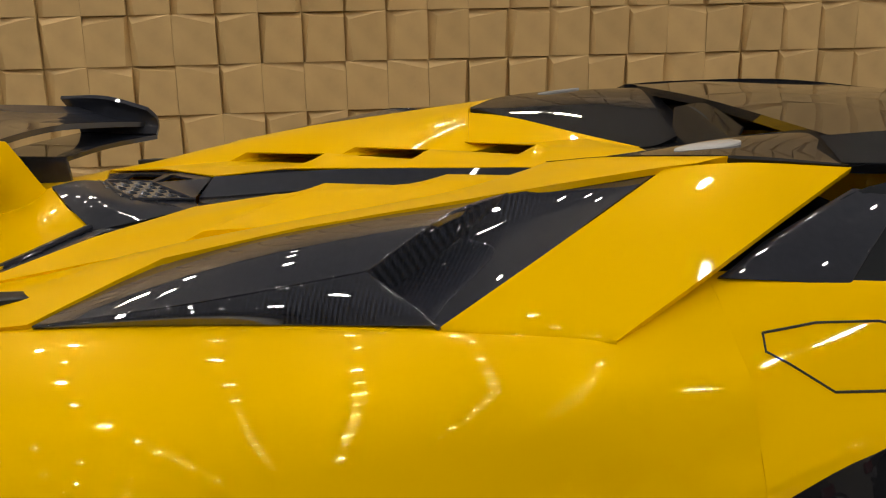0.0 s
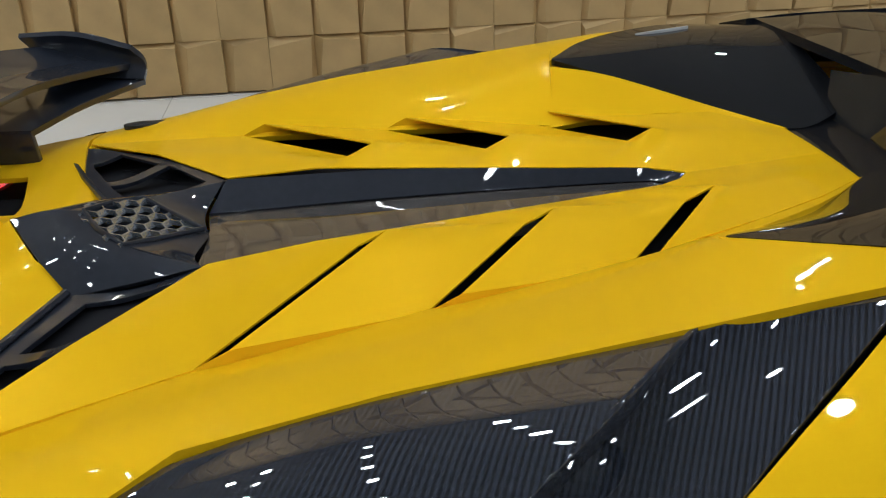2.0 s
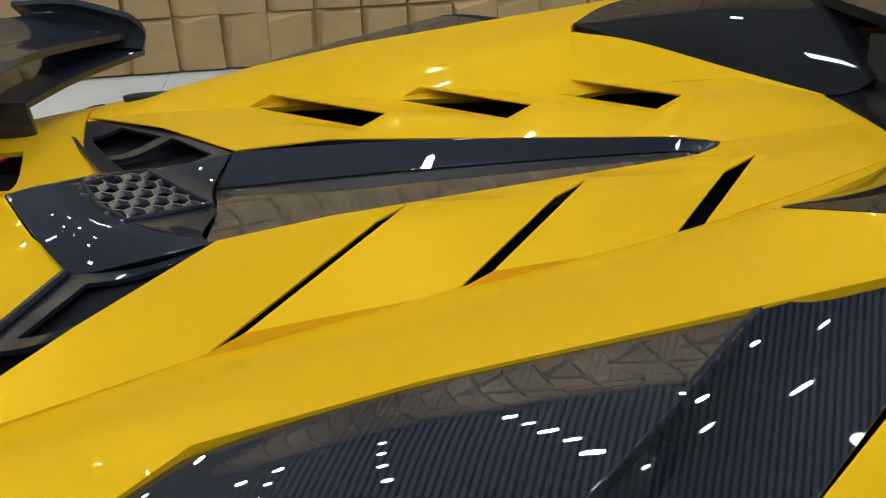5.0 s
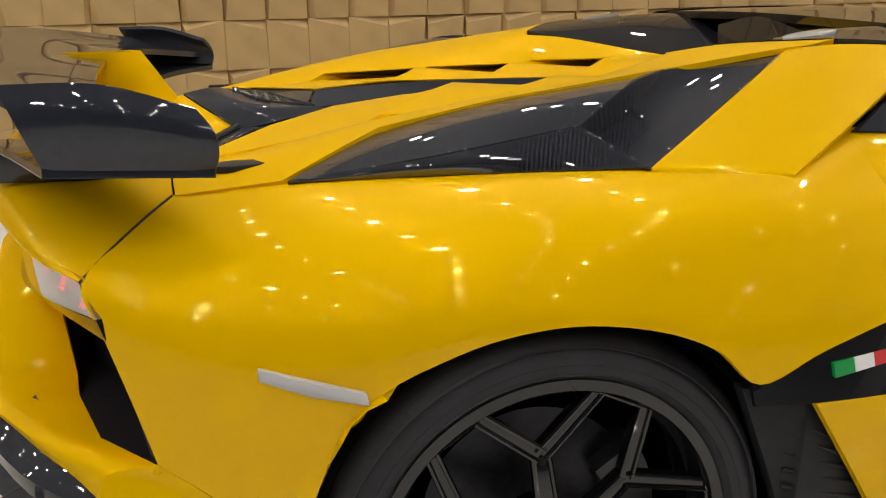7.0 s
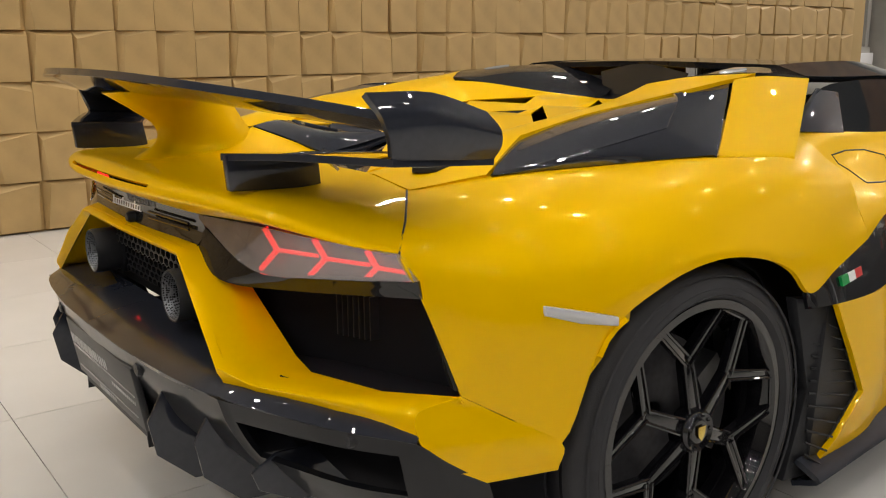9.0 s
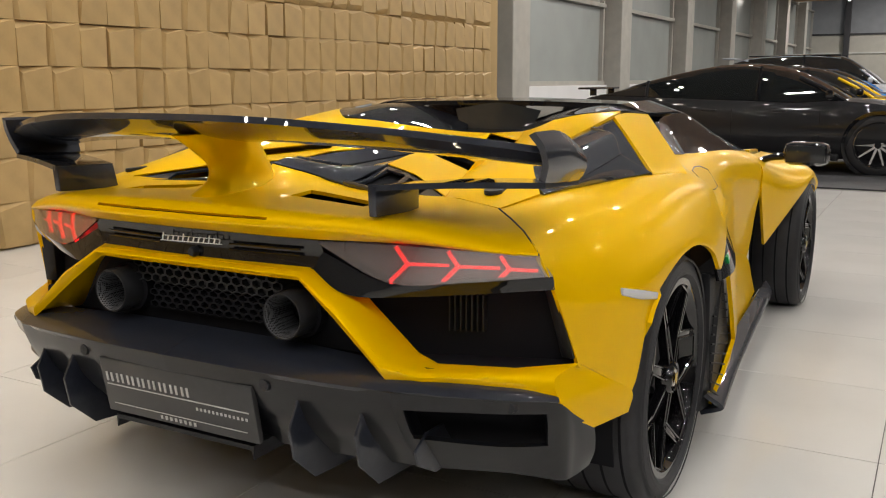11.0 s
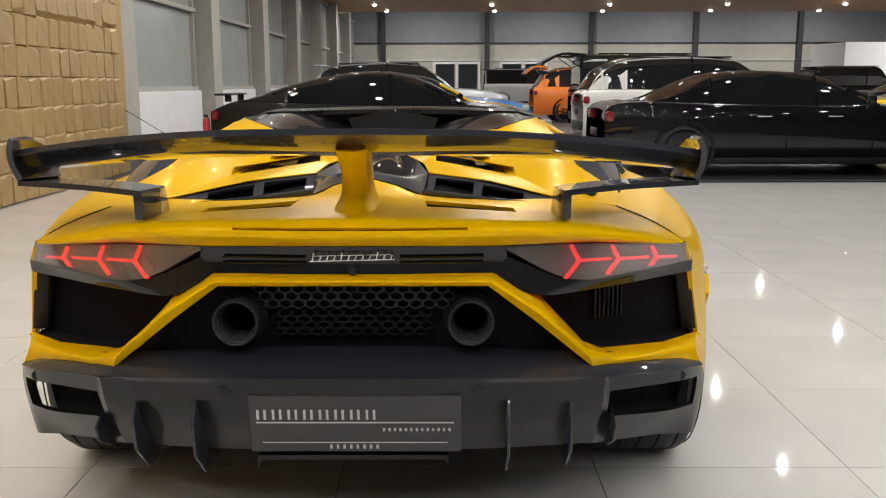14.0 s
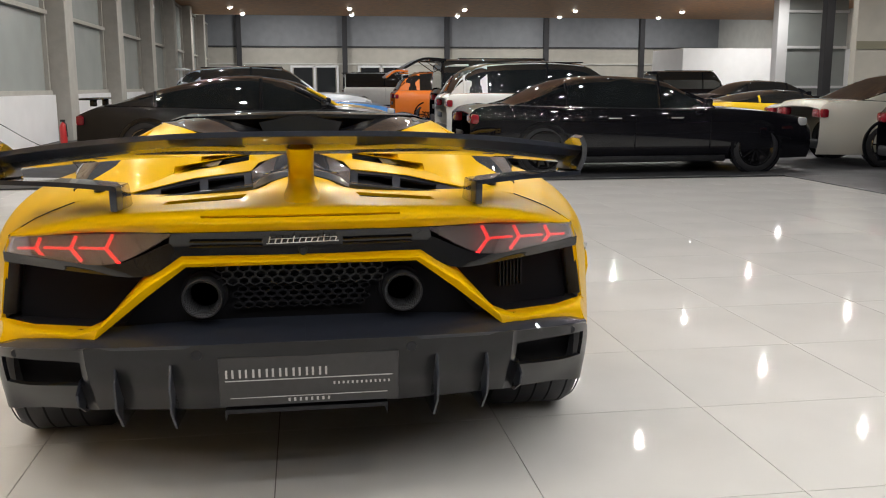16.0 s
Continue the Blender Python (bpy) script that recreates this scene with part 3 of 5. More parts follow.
flank = [[(0.105, -0.246, 0.955), (0.178, -0.216, 0.991)], [(0.082, 0.15, 0.970), (0.121, 0.15, 1.007)], [(0.036, 0.500, 0.985), (0.049, 0.505, 1.007)], [(0.012, 0.556, 0.989), (0.021, 0.574, 1.006)], [(0.000, 0.562, 0.989), (0.000, 0.592, 1.008)]]
pair("window_flank", skin(flank, 5, 3, thick=0.008), DARK_CARBON, car, "sloping carbon edge of the engine window")
block = part("engine_block", box(0, 0.0, 0.88, 0.30, 0.9, 0.05), VOID, car, "dark engine bay")
for k in range(9):
    y = -0.20 + 0.078 * k
    w = 0.085 - 0.0075 * k
    part("intake_runner", tube([(-w, y, 0.922 + 0.004 * k), (0, y + 0.012, 0.938 + 0.004 * k), (w, y, 0.922 + 0.004 * k)], 0.014, 8, False, 4), ENGINE_METAL, block, "grey intake pipe below the glass")
part("plenum", box(0, 0.10, 0.918, 0.05, 0.62, 0.03, 0.008), ENGINE_METAL, block)

# humps with three slanted slots each
hump = [[(0.180, -0.215, 0.993), (0.37, -0.37, 0.984), (0.562, -0.545, 0.952), (0.562, -0.545, 0.935)]]
# each slot: a low rear lip and a raised front lip, from the window edge out to the crease
for yi, xi, zi, yo, xo, zo in ((0.032, 0.199, 1.018, -0.182, 0.455, 0.989), (0.290, 0.176, 1.022, 0.113, 0.390, 1.003), (0.556, 0.149, 1.028, 0.401, 0.336, 1.014)):
    for dy, dz in ((-0.023, -0.006), (0.023, 0.017)):
        e = min(yi - 0.06 + dy, 0.46 + dy)
        hump.append([(0.190 - 0.199 * (e + 0.2), e, 1.008), (xi, yi + dy, zi + dz), (xo, yo + dy, zo + dz), (xo + 0.006, yo + dy, zo - 0.022)])
hump += [[(0.042, 0.535, 1.008), (0.145, 0.620, 1.036), (0.296, 0.500, 1.028), (0.300, 0.500, 1.008)],
         [(0.020, 0.575, 1.008), (0.125, 0.690, 1.037), (0.262, 0.605, 1.034), (0.266, 0.605, 1.014)],
         [(0.000, 0.592, 1.010), (0.095, 0.765, 1.036), (0.222, 0.722, 1.045), (0.226, 0.722, 1.025)],
         [(0.000, 0.845, 1.028), (0.065, 0.842, 1.029), (0.130, 0.836, 1.031), (0.134, 0.836, 1.011)]]


def hump_hole(u, v):
    return 1 < v < 2 and any(k < u < k + 1 for k in (1, 3, 5))


pair("engine_hump", skin(hump, 3, 4, lin_u=True, lin_v=True, thick=0.003, hole=hump_hole), YELLOW, car, "yellow engine cover hump with three slots")
# hump copied lower in near-black, painting the shade below the slots
pair("slot_shadow", skin(np.array(hump)[:8] - (0, 0, 0.05), 1, 2, lin_u=True, thick=0.004), VOID, car, "near-black sheet painting the shade below the slots")

# buttress beam between hump and side intake
beam = [[(0.562, -0.548, 0.952), (0.60, -0.549, 0.949), (0.64, -0.550, 0.943), (0.718, -0.545, 0.930)],
        [(0.530, -0.420, 0.963), (0.58, -0.425, 0.966), (0.65, -0.430, 0.962), (0.755, -0.375, 0.950)],
        [(0.490, -0.290, 0.977), (0.545, -0.300, 0.988), (0.615, -0.305, 0.994), (0.690, -0.262, 0.990)],
        [(0.455, -0.165, 0.988), (0.510, -0.17, 1.004), (0.580, -0.180, 1.018), (0.655, -0.195, 1.013)],
        [(0.407, 0.048, 1.001), (0.470, 0.040, 1.022), (0.560, 0.030, 1.046), (0.644, 0.020, 1.050)],
        [(0.352, 0.288, 1.010), (0.440, 0.288, 1.055), (0.55, 0.312, 1.077), (0.634, 0.350, 1.089)],
        [(0.318, 0.430, 1.016), (0.445, 0.452, 1.100), (0.55, 0.480, 1.110), (0.628, 0.490, 1.105)]]
beam_tip = [[(0.452, 0.452, 1.104), (0.55, 0.480, 1.110), (0.628, 0.490, 1.105)],
            [(0.535, 0.552, 1.124), (0.58, 0.580, 1.124), (0.626, 0.605, 1.118)],
            [(0.612, 0.735, 1.131), (0.616, 0.710, 1.128), (0.619, 0.680, 1.122)]]
shoulder = [[(0.303, 0.412, 1.005), (0.380, 0.425, 1.054), (0.452, 0.440, 1.096)],
            [(0.272, 0.575, 1.031), (0.32, 0.580, 1.056), (0.385, 0.560, 1.086)],
            [(0.218, 0.722, 1.042), (0.236, 0.724, 1.049), (0.250, 0.720, 1.053)],
            [(0.135, 0.825, 1.030), (0.133, 0.832, 1.031), (0.130, 0.840, 1.032)]]


for row in beam:
    row[0] = (row[0][0] - 0.014, row[0][1], row[0][2] - 0.005)
pair("buttress", skin(beam, 6, 5, lin_u=True, thick=0.012, relax=6), YELLOW, car, "yellow buttress running back from the roof")
pair("buttress_tip", skin(beam_tip, 5, 4, thick=0.012), YELLOW, car)
pair("shoulder", skin(shoulder, 5, 4, thick=0.012), YELLOW, car, "yellow shoulder beside the black quarter panel")
pair("tail_seam", tube([(0.7175, -0.550, 0.9295), (0.768, -0.586, 0.912), (0.817, -0.622, 0.891), (0.859, -0.659, 0.866), (0.883, -0.681, 0.847)], 0.0022, 6), SATIN, car)
oval = []
for k in range(20):
    a = 2 * math.pi * k / 20
    oval.append((0.655 + 0.022 * math.cos(a) * (1.1 if math.sin(a) < 0 else 0.9), -0.43 + 0.062 * math.sin(a), 0.9655 + 0.001 * math.sin(a) - 0.05 * 0.022 * math.cos(a)))
pair("catch_cover", prism(oval, (0, 0, -0.012), 0.002), SATIN, car, "small dark oval cover")

# carbon side intake: outer blade, scoop and its walls
upper = [[(0.762, -0.366, 0.950), (0.715, -0.312, 0.968), (0.665, -0.240, 0.994)],
         [(0.800, -0.12, 0.985), (0.728, -0.06, 1.028), (0.636, 0.01, 1.044)],
         [(0.815, 0.115, 1.022), (0.745, 0.235, 1.078), (0.620, 0.355, 1.082)]]
pair("intake_blade", skin(upper, 6, 5, thick=0.010), CARBON, car, "woven carbon upper blade of the side intake")
outer = [[(0.761, -0.366, 0.950), (0.763, -0.366, 0.949), (0.764, -0.366, 0.948)],
         [(0.802, -0.12, 0.984), (0.812, -0.11, 0.968), (0.812, -0.10, 0.952)],
         [(0.817, 0.115, 1.021), (0.855, 0.163, 0.988), (0.888, 0.209, 0.959)]]
pair("intake_lip", skin(outer, 6, 4, thick=0.008), CARBON, car, "lower carbon lip of the side intake")
scoop = [[(0.640, 0.350, 1.088), (0.700, 0.22, 1.024), (0.765, 0.12, 0.968), (0.876, 0.218, 0.946)],
         [(0.622, 0.45, 1.094), (0.690, 0.34, 1.036), (0.770, 0.25, 0.990), (0.858, 0.255, 0.956)],
         [(0.614, 0.615, 1.110), (0.680, 0.52, 1.075), (0.760, 0.400, 1.026), (0.872, 0.238, 0.954)]]
pair("intake_scoop", skin(scoop, 6, 5, thick=0.008), CARBON, car, "hollow of the side intake")
cheek = [[(0.634, 0.355, 1.089), (0.634, 0.36, 1.075)], [(0.744, 0.235, 1.076), (0.725, 0.21, 1.000)], [(0.815, 0.115, 1.021), (0.775, 0.125, 0.962)]]
pair("intake_cheek", skin(cheek, 5, 3, thick=0.006, core=(0.7, 0.0, 1.0)), CARBON, car)
cheek2 = [[(0.815, 0.115, 1.021), (0.775, 0.125, 0.962)], [(0.848, 0.165, 0.988), (0.825, 0.18, 0.955)], [(0.888, 0.211, 0.957), (0.880, 0.217, 0.951)]]
pair("intake_cheek", skin(cheek2, 5, 3, thick=0.006, core=(0.8, 0.0, 1.0)), CARBON, car)

# yellow pillar between intake and side window
pillar = [[(0.620, 0.625, 1.117), (0.705, 0.500, 1.069), (0.796, 0.358, 1.014), (0.890, 0.212, 0.959), (0.893, 0.214, 0.927)],
          [(0.632, 0.760, 1.122), (0.722, 0.640, 1.070), (0.815, 0.485, 1.010), (0.916, 0.328, 0.950), (0.918, 0.330, 0.918)],
          [(0.660, 0.930, 1.112), (0.750, 0.775, 1.058), (0.845, 0.610, 0.998), (0.938, 0.446, 0.941), (0.938, 0.448, 0.908)]]
pair("side_pillar", skin(pillar, 6, 6, lin_v=True, thick=0.012, relax=3), YELLOW, car, "yellow slanted side pillar")

# rear fender over the wheel arch
fender = [[(0.718, -0.550, 0.928), (0.817, -0.621, 0.890), (0.882, -0.680, 0.847), (0.909, -0.655, 0.768), (0.932, -0.624, 0.67), (0.953, -0.596, 0.576)],
          [(0.742, -0.450, 0.940), (0.860, -0.470, 0.905), (0.942, -0.520, 0.843), (0.978, -0.520, 0.750), (0.985, -0.515, 0.64), (0.994, -0.504, 0.519)],
          [(0.762, -0.362, 0.950), (0.885, -0.370, 0.918), (0.975, -0.390, 0.855), (1.018, -0.415, 0.760), (1.022, -0.415, 0.64), (1.034, -0.413, 0.463)],
          [(0.803, -0.180, 0.953), (0.915, -0.190, 0.926), (1.000, -0.220, 0.868), (1.048, -0.270, 0.790), (1.052, -0.300, 0.725), (1.048, -0.318, 0.655)],
          [(0.824, -0.090, 0.955), (0.925, -0.095, 0.930), (1.006, -0.110, 0.878), (1.054, -0.140, 0.810), (1.066, -0.155, 0.772), (1.064, -0.165, 0.743)],
          [(0.845, 0.000, 0.957), (0.930, -0.005, 0.934), (1.003, -0.010, 0.889), (1.056, -0.015, 0.825), (1.074, -0.015, 0.795), (1.074, -0.015, 0.773)],
          [(0.868, 0.110, 0.958), (0.938, 0.105, 0.935), (1.003, 0.100, 0.892), (1.056, 0.105, 0.822), (1.078, 0.115, 0.782), (1.080, 0.125, 0.757)],
          [(0.890, 0.210, 0.958), (0.948, 0.205, 0.935), (1.006, 0.200, 0.892), (1.060, 0.205, 0.815), (1.084, 0.220, 0.755), (1.088, 0.235, 0.715)],
          [(0.917, 0.325, 0.949), (0.965, 0.320, 0.930), (1.012, 0.317, 0.884), (1.060, 0.315, 0.800), (1.088, 0.312, 0.715), (1.093, 0.310, 0.651)],
          [(0.938, 0.445, 0.940), (0.980, 0.440, 0.922), (1.018, 0.436, 0.872), (1.055, 0.432, 0.790), (1.074, 0.430, 0.730), (1.080, 0.430, 0.688)],
          [(0.855, 0.625, 0.962), (0.920, 0.625, 0.915), (0.972, 0.625, 0.858), (1.015, 0.625, 0.800), (1.036, 0.625, 0.760), (1.044, 0.625, 0.728)]]
# soft shoulder crease that grows towards the door
for row in fender:
    k = min(1.0, max(0.0, (row[2][1] + 0.30) / 0.35))
    row[2] = (row[2][0] + 0.011 * k, row[2][1], row[2][2] + 0.018 * k)
    flat = [(a + b) / 2 for a, b in zip(row[0], row[2])]
    row[1] = tuple(a * (1 - k) + b * k for a, b in zip(row[1], flat))
    # the upper edge tucks in under the intake and the pillar
    x0, y0, z0 = row[0]
    row.insert(0, (x0 - 0.10, y0, z0 + 0.040) if y0 > 0.4 else (x0 - 0.02, y0, z0 - 0.006))
pair("rear_fender", skin(fender, 6, 6, thick=0.012, relax=45), YELLOW, car, "broad yellow rear fender")
liner = []
for k in range(13):
    a = radians(-20 + 220 * k / 12)
    liner.append([(0.985, 0.41 * math.cos(a), 0.37 + 0.40 * math.sin(a)), (0.62, 0.41 * math.cos(a), 0.37 + 0.40 * math.sin(a))])
pair("arch_liner", skin(liner, 1, 2, thick=0.006, core=(0.8, 0, 2)), VOID, car, "black wheel arch liner")
pair("marker_lamp", prism([(1.012, -0.442, 0.735), (1.046, -0.360, 0.716), (1.061, -0.294, 0.699), (1.058, -0.290, 0.678), (1.038, -0.37, 0.693), (1.013, -0.442, 0.716)], (-0.03, 0, 0), 0.003), GREY_LENS, car, "pale grey side marker lamp")

# tail lamps with three glowing arrows each, and the black strip between them
lens = [[(0.382, -0.855, 0.868), (0.385, -0.856, 0.860)], [(0.556, -0.812, 0.866), (0.556, -0.820, 0.776)], [(0.73, -0.762, 0.858), (0.74, -0.757, 0.783)], [(0.884, -0.682, 0.846), (0.910, -0.660, 0.796)]]
inner = np.array(lens) + (-0.01, 0.052, 0.0)
pair("lamp_housing", skin(inner, 5, 4, thick=0.01), HOUSING, car, "dark reflector behind the tail lamp")
for ob in pair("tail_lamp", skin(lens, 5, 4, thick=0.006), LENS, car, "smoked tail lamp with red arrow lights"):
    s = 1 if ob.data.vertices[0].co.x > 0 else -1
    # three arrows: a stem and two swept arms each, growing smaller outwards
    for k in range(3):
        c = Vector((0.583 + 0.112 * k, -0.802 + 0.046 * k, 0.815 - 0.004 * k))
        grow = 1.0 - 0.13 * k
        arms = (([c, c + Vector((0.088 if k < 2 else 0.060, 0.045 if k < 2 else 0.030, -0.003))], 0.0042),
                ([c, c + Vector((-0.024, -0.014, 0.043)) * grow], 0.0058),
                ([c, c + Vector((-0.038, -0.020, -0.043)) * grow], 0.0058))
        for pts, r in arms:
            bm = tube([Vector((p.x * s, p.y + 0.030, p.z)) for p in pts], r, 6)
            part("lamp_arrow", bm, RED_GLOW, ob, "glowing red light bar")
strip = [[(-0.385, -0.852, 0.868), (-0.388, -0.845, 0.83), (-0.36, -0.855, 0.795)], [(0, -0.872, 0.870), (0, -0.868, 0.83), (0, -0.872, 0.796)], [(0.385, -0.852, 0.868), (0.388, -0.845, 0.83), (0.36, -0.855, 0.795)]]
part("tail_strip", skin(strip, 8, 4, thick=0.012), BLACK, car, "gloss black strip between the tail lamps")
for s in (-1, 1):
    for z in (0.842, 0.828):
        part("strip_rib", tube([(s * 0.12, -0.874, z), (s * 0.33, -0.858, z)], 0.003, 6), BLACK, car)
badge = [tube([(-0.100 + 0.0178 * k, -0.886, 0.836 + 0.0004 * k), (-0.0955 + 0.0178 * k, -0.886, (0.856 if k in (0, 4, 9) else 0.848) + 0.0004 * k)], 0.0019, 6) for k in range(12)]
badge.append(tube([(-0.106, -0.886, 0.8355), (0.106, -0.886, 0.8405)], 0.0013, 6))
badge.append(tube([(-0.098, -0.886, 0.849), (0.098, -0.886, 0.853)], 0.0010, 6))
part("script_badge", join(*badge), PALE_METAL, car, "small pale metal badge of slanted bars")
part("camera_eye", lathe([(-0.889, 0.001), (-0.889, 0.010), (-0.880, 0.014), (-0.868, 0.014)], "Y", 16, (0, 0, 0.812)), SATIN, car)
under = [[(0.36, -0.852, 0.795), (0.388, -0.845, 0.84)], [(0.46, -0.850, 0.742), (0.556, -0.818, 0.774)], [(0.62, -0.788, 0.742), (0.74, -0.756, 0.782)], [(0.912, -0.652, 0.763), (0.911, -0.661, 0.795)]]
pair("lamp_brow", skin(under, 5, 3, thick=0.012), BLACK, car, "gloss black trim under the tail lamp")

# yellow rear frame: thin bar over the grille, diagonals, broad outer corners
frame_top = [[(0.00, -0.872, 0.800), (0.00, -0.905, 0.789), (0.00, -0.893, 0.776)],
             [(0.355, -0.855, 0.800), (0.350, -0.897, 0.787), (0.340, -0.882, 0.772)],
             [(0.475, -0.792, 0.732), (0.468, -0.908, 0.716), (0.455, -0.895, 0.688)],
             [(0.600, -0.752, 0.592), (0.588, -0.912, 0.610), (0.606, -0.912, 0.568)],
             [(0.650, -0.745, 0.570), (0.668, -0.878, 0.584), (0.682, -0.868, 0.556)],
             [(0.83, -0.690, 0.571), (0.812, -0.782, 0.574), (0.82, -0.777, 0.540)],
             [(0.952, -0.597, 0.575), (0.925, -0.675, 0.554), (0.938, -0.682, 0.512)]]
pair("rear_frame", skin(frame_top, 4, 4, lin_u=True, thick=0.02, core=(0.3, 0, 0.65)), YELLOW, car, "yellow angular rear frame")
corner = [[(0.951, -0.599, 0.574), (0.953, -0.597, 0.576)], [(0.926, -0.674, 0.554), (0.968, -0.562, 0.554)], [(0.939, -0.684, 0.510), (0.994, -0.505, 0.518)], [(0.956, -0.655, 0.462), (1.034, -0.414, 0.462)], [(0.985, -0.560, 0.404), (1.028, -0.418, 0.405)]]
pair("bumper_corner", skin(corner, 5, 4, thick=0.014, core=(0.3, 0, 0.5)), YELLOW, car, "yellow lower corner of the rear bumper")

# dark side ducts and centre grille
# solid near-black block: the duct's dark depth is only painted
duct_plan = ((0.40, -0.74), (0.50, -0.73), (0.62, -0.665), (0.90, -0.565), (0.925, -0.50), (0.40, -0.50))
pair("side_duct", prism([(x, y, 0.55) for x, y in duct_plan], (0, 0, 0.26)), VOID, car, "near-black block painting the shade of the outlet duct")
duct_sill = ((0.40, -0.80), (0.47, -0.795), (0.60, -0.768), (0.645, -0.757), (0.83, -0.700), (0.94, -0.60), (0.94, -0.52), (0.40, -0.52))
pair("duct_floor", prism([(x, y, 0.568) for x, y in duct_sill], (0, 0, -0.02)), VOID, car)
pair("duct_cheek", prism([(0.872, -0.625, 0.765), (0.908, -0.648, 0.764), (0.946, -0.606, 0.585), (0.908, -0.59, 0.580)], (0, 0.05, 0), 0.004), SATIN, car, "black cheek with a mesh insert")
for k in range(7):
    part("duct_fin", box(0.645 + 0.013 * k, -0.668 + 0.005 * k, 0.680, 0.004, 0.02, 0.09), SATIN, car, "", False)
grille_bg = [(-0.36, -0.80, 0.785), (0.36, -0.80, 0.785), (0.54, -0.80, 0.585), (-0.54, -0.80, 0.585)]
part("grille_backing", prism(grille_bg, (0, 0.03, 0), 0), VOID, car, "black grille recess")
mesh = honeycomb((-0.245, -0.842, 0.716), (0.0335, 0, 0), (0, 0, 0.027), 15, 4, (0, 0.02, 0), 0.22)
part("upper_mesh", mesh, SATIN, car, "black honeycomb grille", False)
mesh = honeycomb((-0.20, -0.832, 0.640), (0.0335, 0, 0), (0, 0, 0.022), 12, 4, (0, 0.02, 0), 0.26)
part("lower_mesh", mesh, VOID, car, "lower honeycomb grille", False)
for s in (-1, 1):
    pipe = part("tail_pipe", lathe([(-0.76, 0.060), (-0.892, 0.060), (-0.899, 0.0575), (-0.898, 0.0545)], "Y", 40, (s * 0.297, 0, 0.678)), SATIN, car, "matt black exhaust pipe with perforated inner wall")
    part("pipe_lining", lathe([(-0.898, 0.0545), (-0.884, 0.0475), (-0.865, 0.0440), (-0.80, 0.043), (-0.80, 0.001)], "Y", 40, (s * 0.297, 0, 0.678)), PERFORATED, pipe, "perforated steel lining")
    part("pipe_collar", lathe([(-0.78, 0.070), (-0.83, 0.070), (-0.835, 0.062)], "Y", 32, (s * 0.297, 0, 0.678)), VOID, pipe)

# carbon diffuser: shelf, face, fins and side holes
shelf = [[(0.0, -0.83, 0.600), (0.0, -0.92, 0.590), (0.0, -1.005, 0.568)], [(0.30, -0.83, 0.598), (0.30, -0.92, 0.588), (0.30, -0.995, 0.566)],
         [(0.60, -0.83, 0.586), (0.60, -0.90, 0.578), (0.60, -0.945, 0.556)], [(0.82, -0.73, 0.555), (0.83, -0.785, 0.545), (0.84, -0.81, 0.530)], [(0.935, -0.675, 0.516), (0.94, -0.685, 0.512), (0.945, -0.692, 0.506)]]
pair("diffuser_shelf", skin(shelf, 4, 4, thick=0.012), DARK_CARBON, car, "carbon shelf above the diffuser")
face = [[(0.0, -1.005, 0.566), (0.0, -0.985, 0.50), (0.0, -0.945, 0.42), (0.0, -0.86, 0.33)],
        [(0.30, -0.995, 0.564), (0.30, -0.975, 0.50), (0.30, -0.935, 0.42), (0.30, -0.84, 0.32)],
        [(0.60, -0.945, 0.554), (0.60, -0.925, 0.49), (0.60, -0.885, 0.42), (0.60, -0.80, 0.32)],
        [(0.65, -0.925, 0.549), (0.65, -0.905, 0.49), (0.65, -0.865, 0.42), (0.65, -0.78, 0.315)],
        [(0.84, -0.810, 0.528), (0.84, -0.800, 0.48), (0.83, -0.770, 0.40), (0.82, -0.70, 0.305)],
        [(0.935, -0.700, 0.506), (0.942, -0.690, 0.46), (0.940, -0.675, 0.39), (0.93, -0.65, 0.290)],
        [(0.962, -0.640, 0.462), (0.964, -0.625, 0.42), (0.960, -0.61, 0.36), (0.95, -0.60, 0.285)],
        [(0.985, -0.555, 0.402), (0.985, -0.545, 0.37), (0.98, -0.535, 0.33), (0.965, -0.53, 0.290)]]


def face_hole(u, v):
    return 3.0 < u < 4.75 and 0.7 < v < 2.0


# darker than the shelf above, since its shade is put into the colour
pair("diffuser_face", skin(face, 4, 4, thick=0.012, hole=face_hole), SHADED_CARBON, car, "carbon diffuser face with its shade put into the colour")
# face copied further in, near-black to paint the shade of the hole
pair("diffuser_void", skin(np.array(face[3:6]) + (-0.03, 0.085, 0), 2, 2, thick=0.01), VOID, car, "near-black sheet painting the shade in the bumper corner hole")
for x, y0, z0 in ((0.385, -0.965, 0.285), (0.545, -0.925, 0.285), (0.665, -0.86, 0.315)):
    top = 0.535 if x < 0.6 else 0.43
    fin = [(x, y0 + 0.02, top), (x, y0 - 0.035, 0.44 if x < 0.6 else 0.40), (x, y0 - 0.02, 0.36), (x, y0 + 0.06, z0), (x, y0 + 0.30, z0 - 0.02), (x, y0 + 0.30, 0.42)]
    pair("diffuser_fin", prism(fin, (0.008, 0, 0), 0.002), DARK_CARBON, car, "upright carbon diffuser fin")
part("diffuser_floor", box(0, -0.40, 0.31, 1.36, 0.44, 0.03), VOID, car)
pair("park_sensor", lathe([(-1.0, 0.001), (-0.999, 0.014), (-0.985, 0.018)], "Y", 16, (0.31, 0.008, 0.533)), SATIN, car)
pair("park_sensor", lathe([(-0.80, 0.001), (-0.799, 0.013), (-0.785, 0.016)], "Y", 16, (0.86, 0.01, 0.507)), SATIN, car)
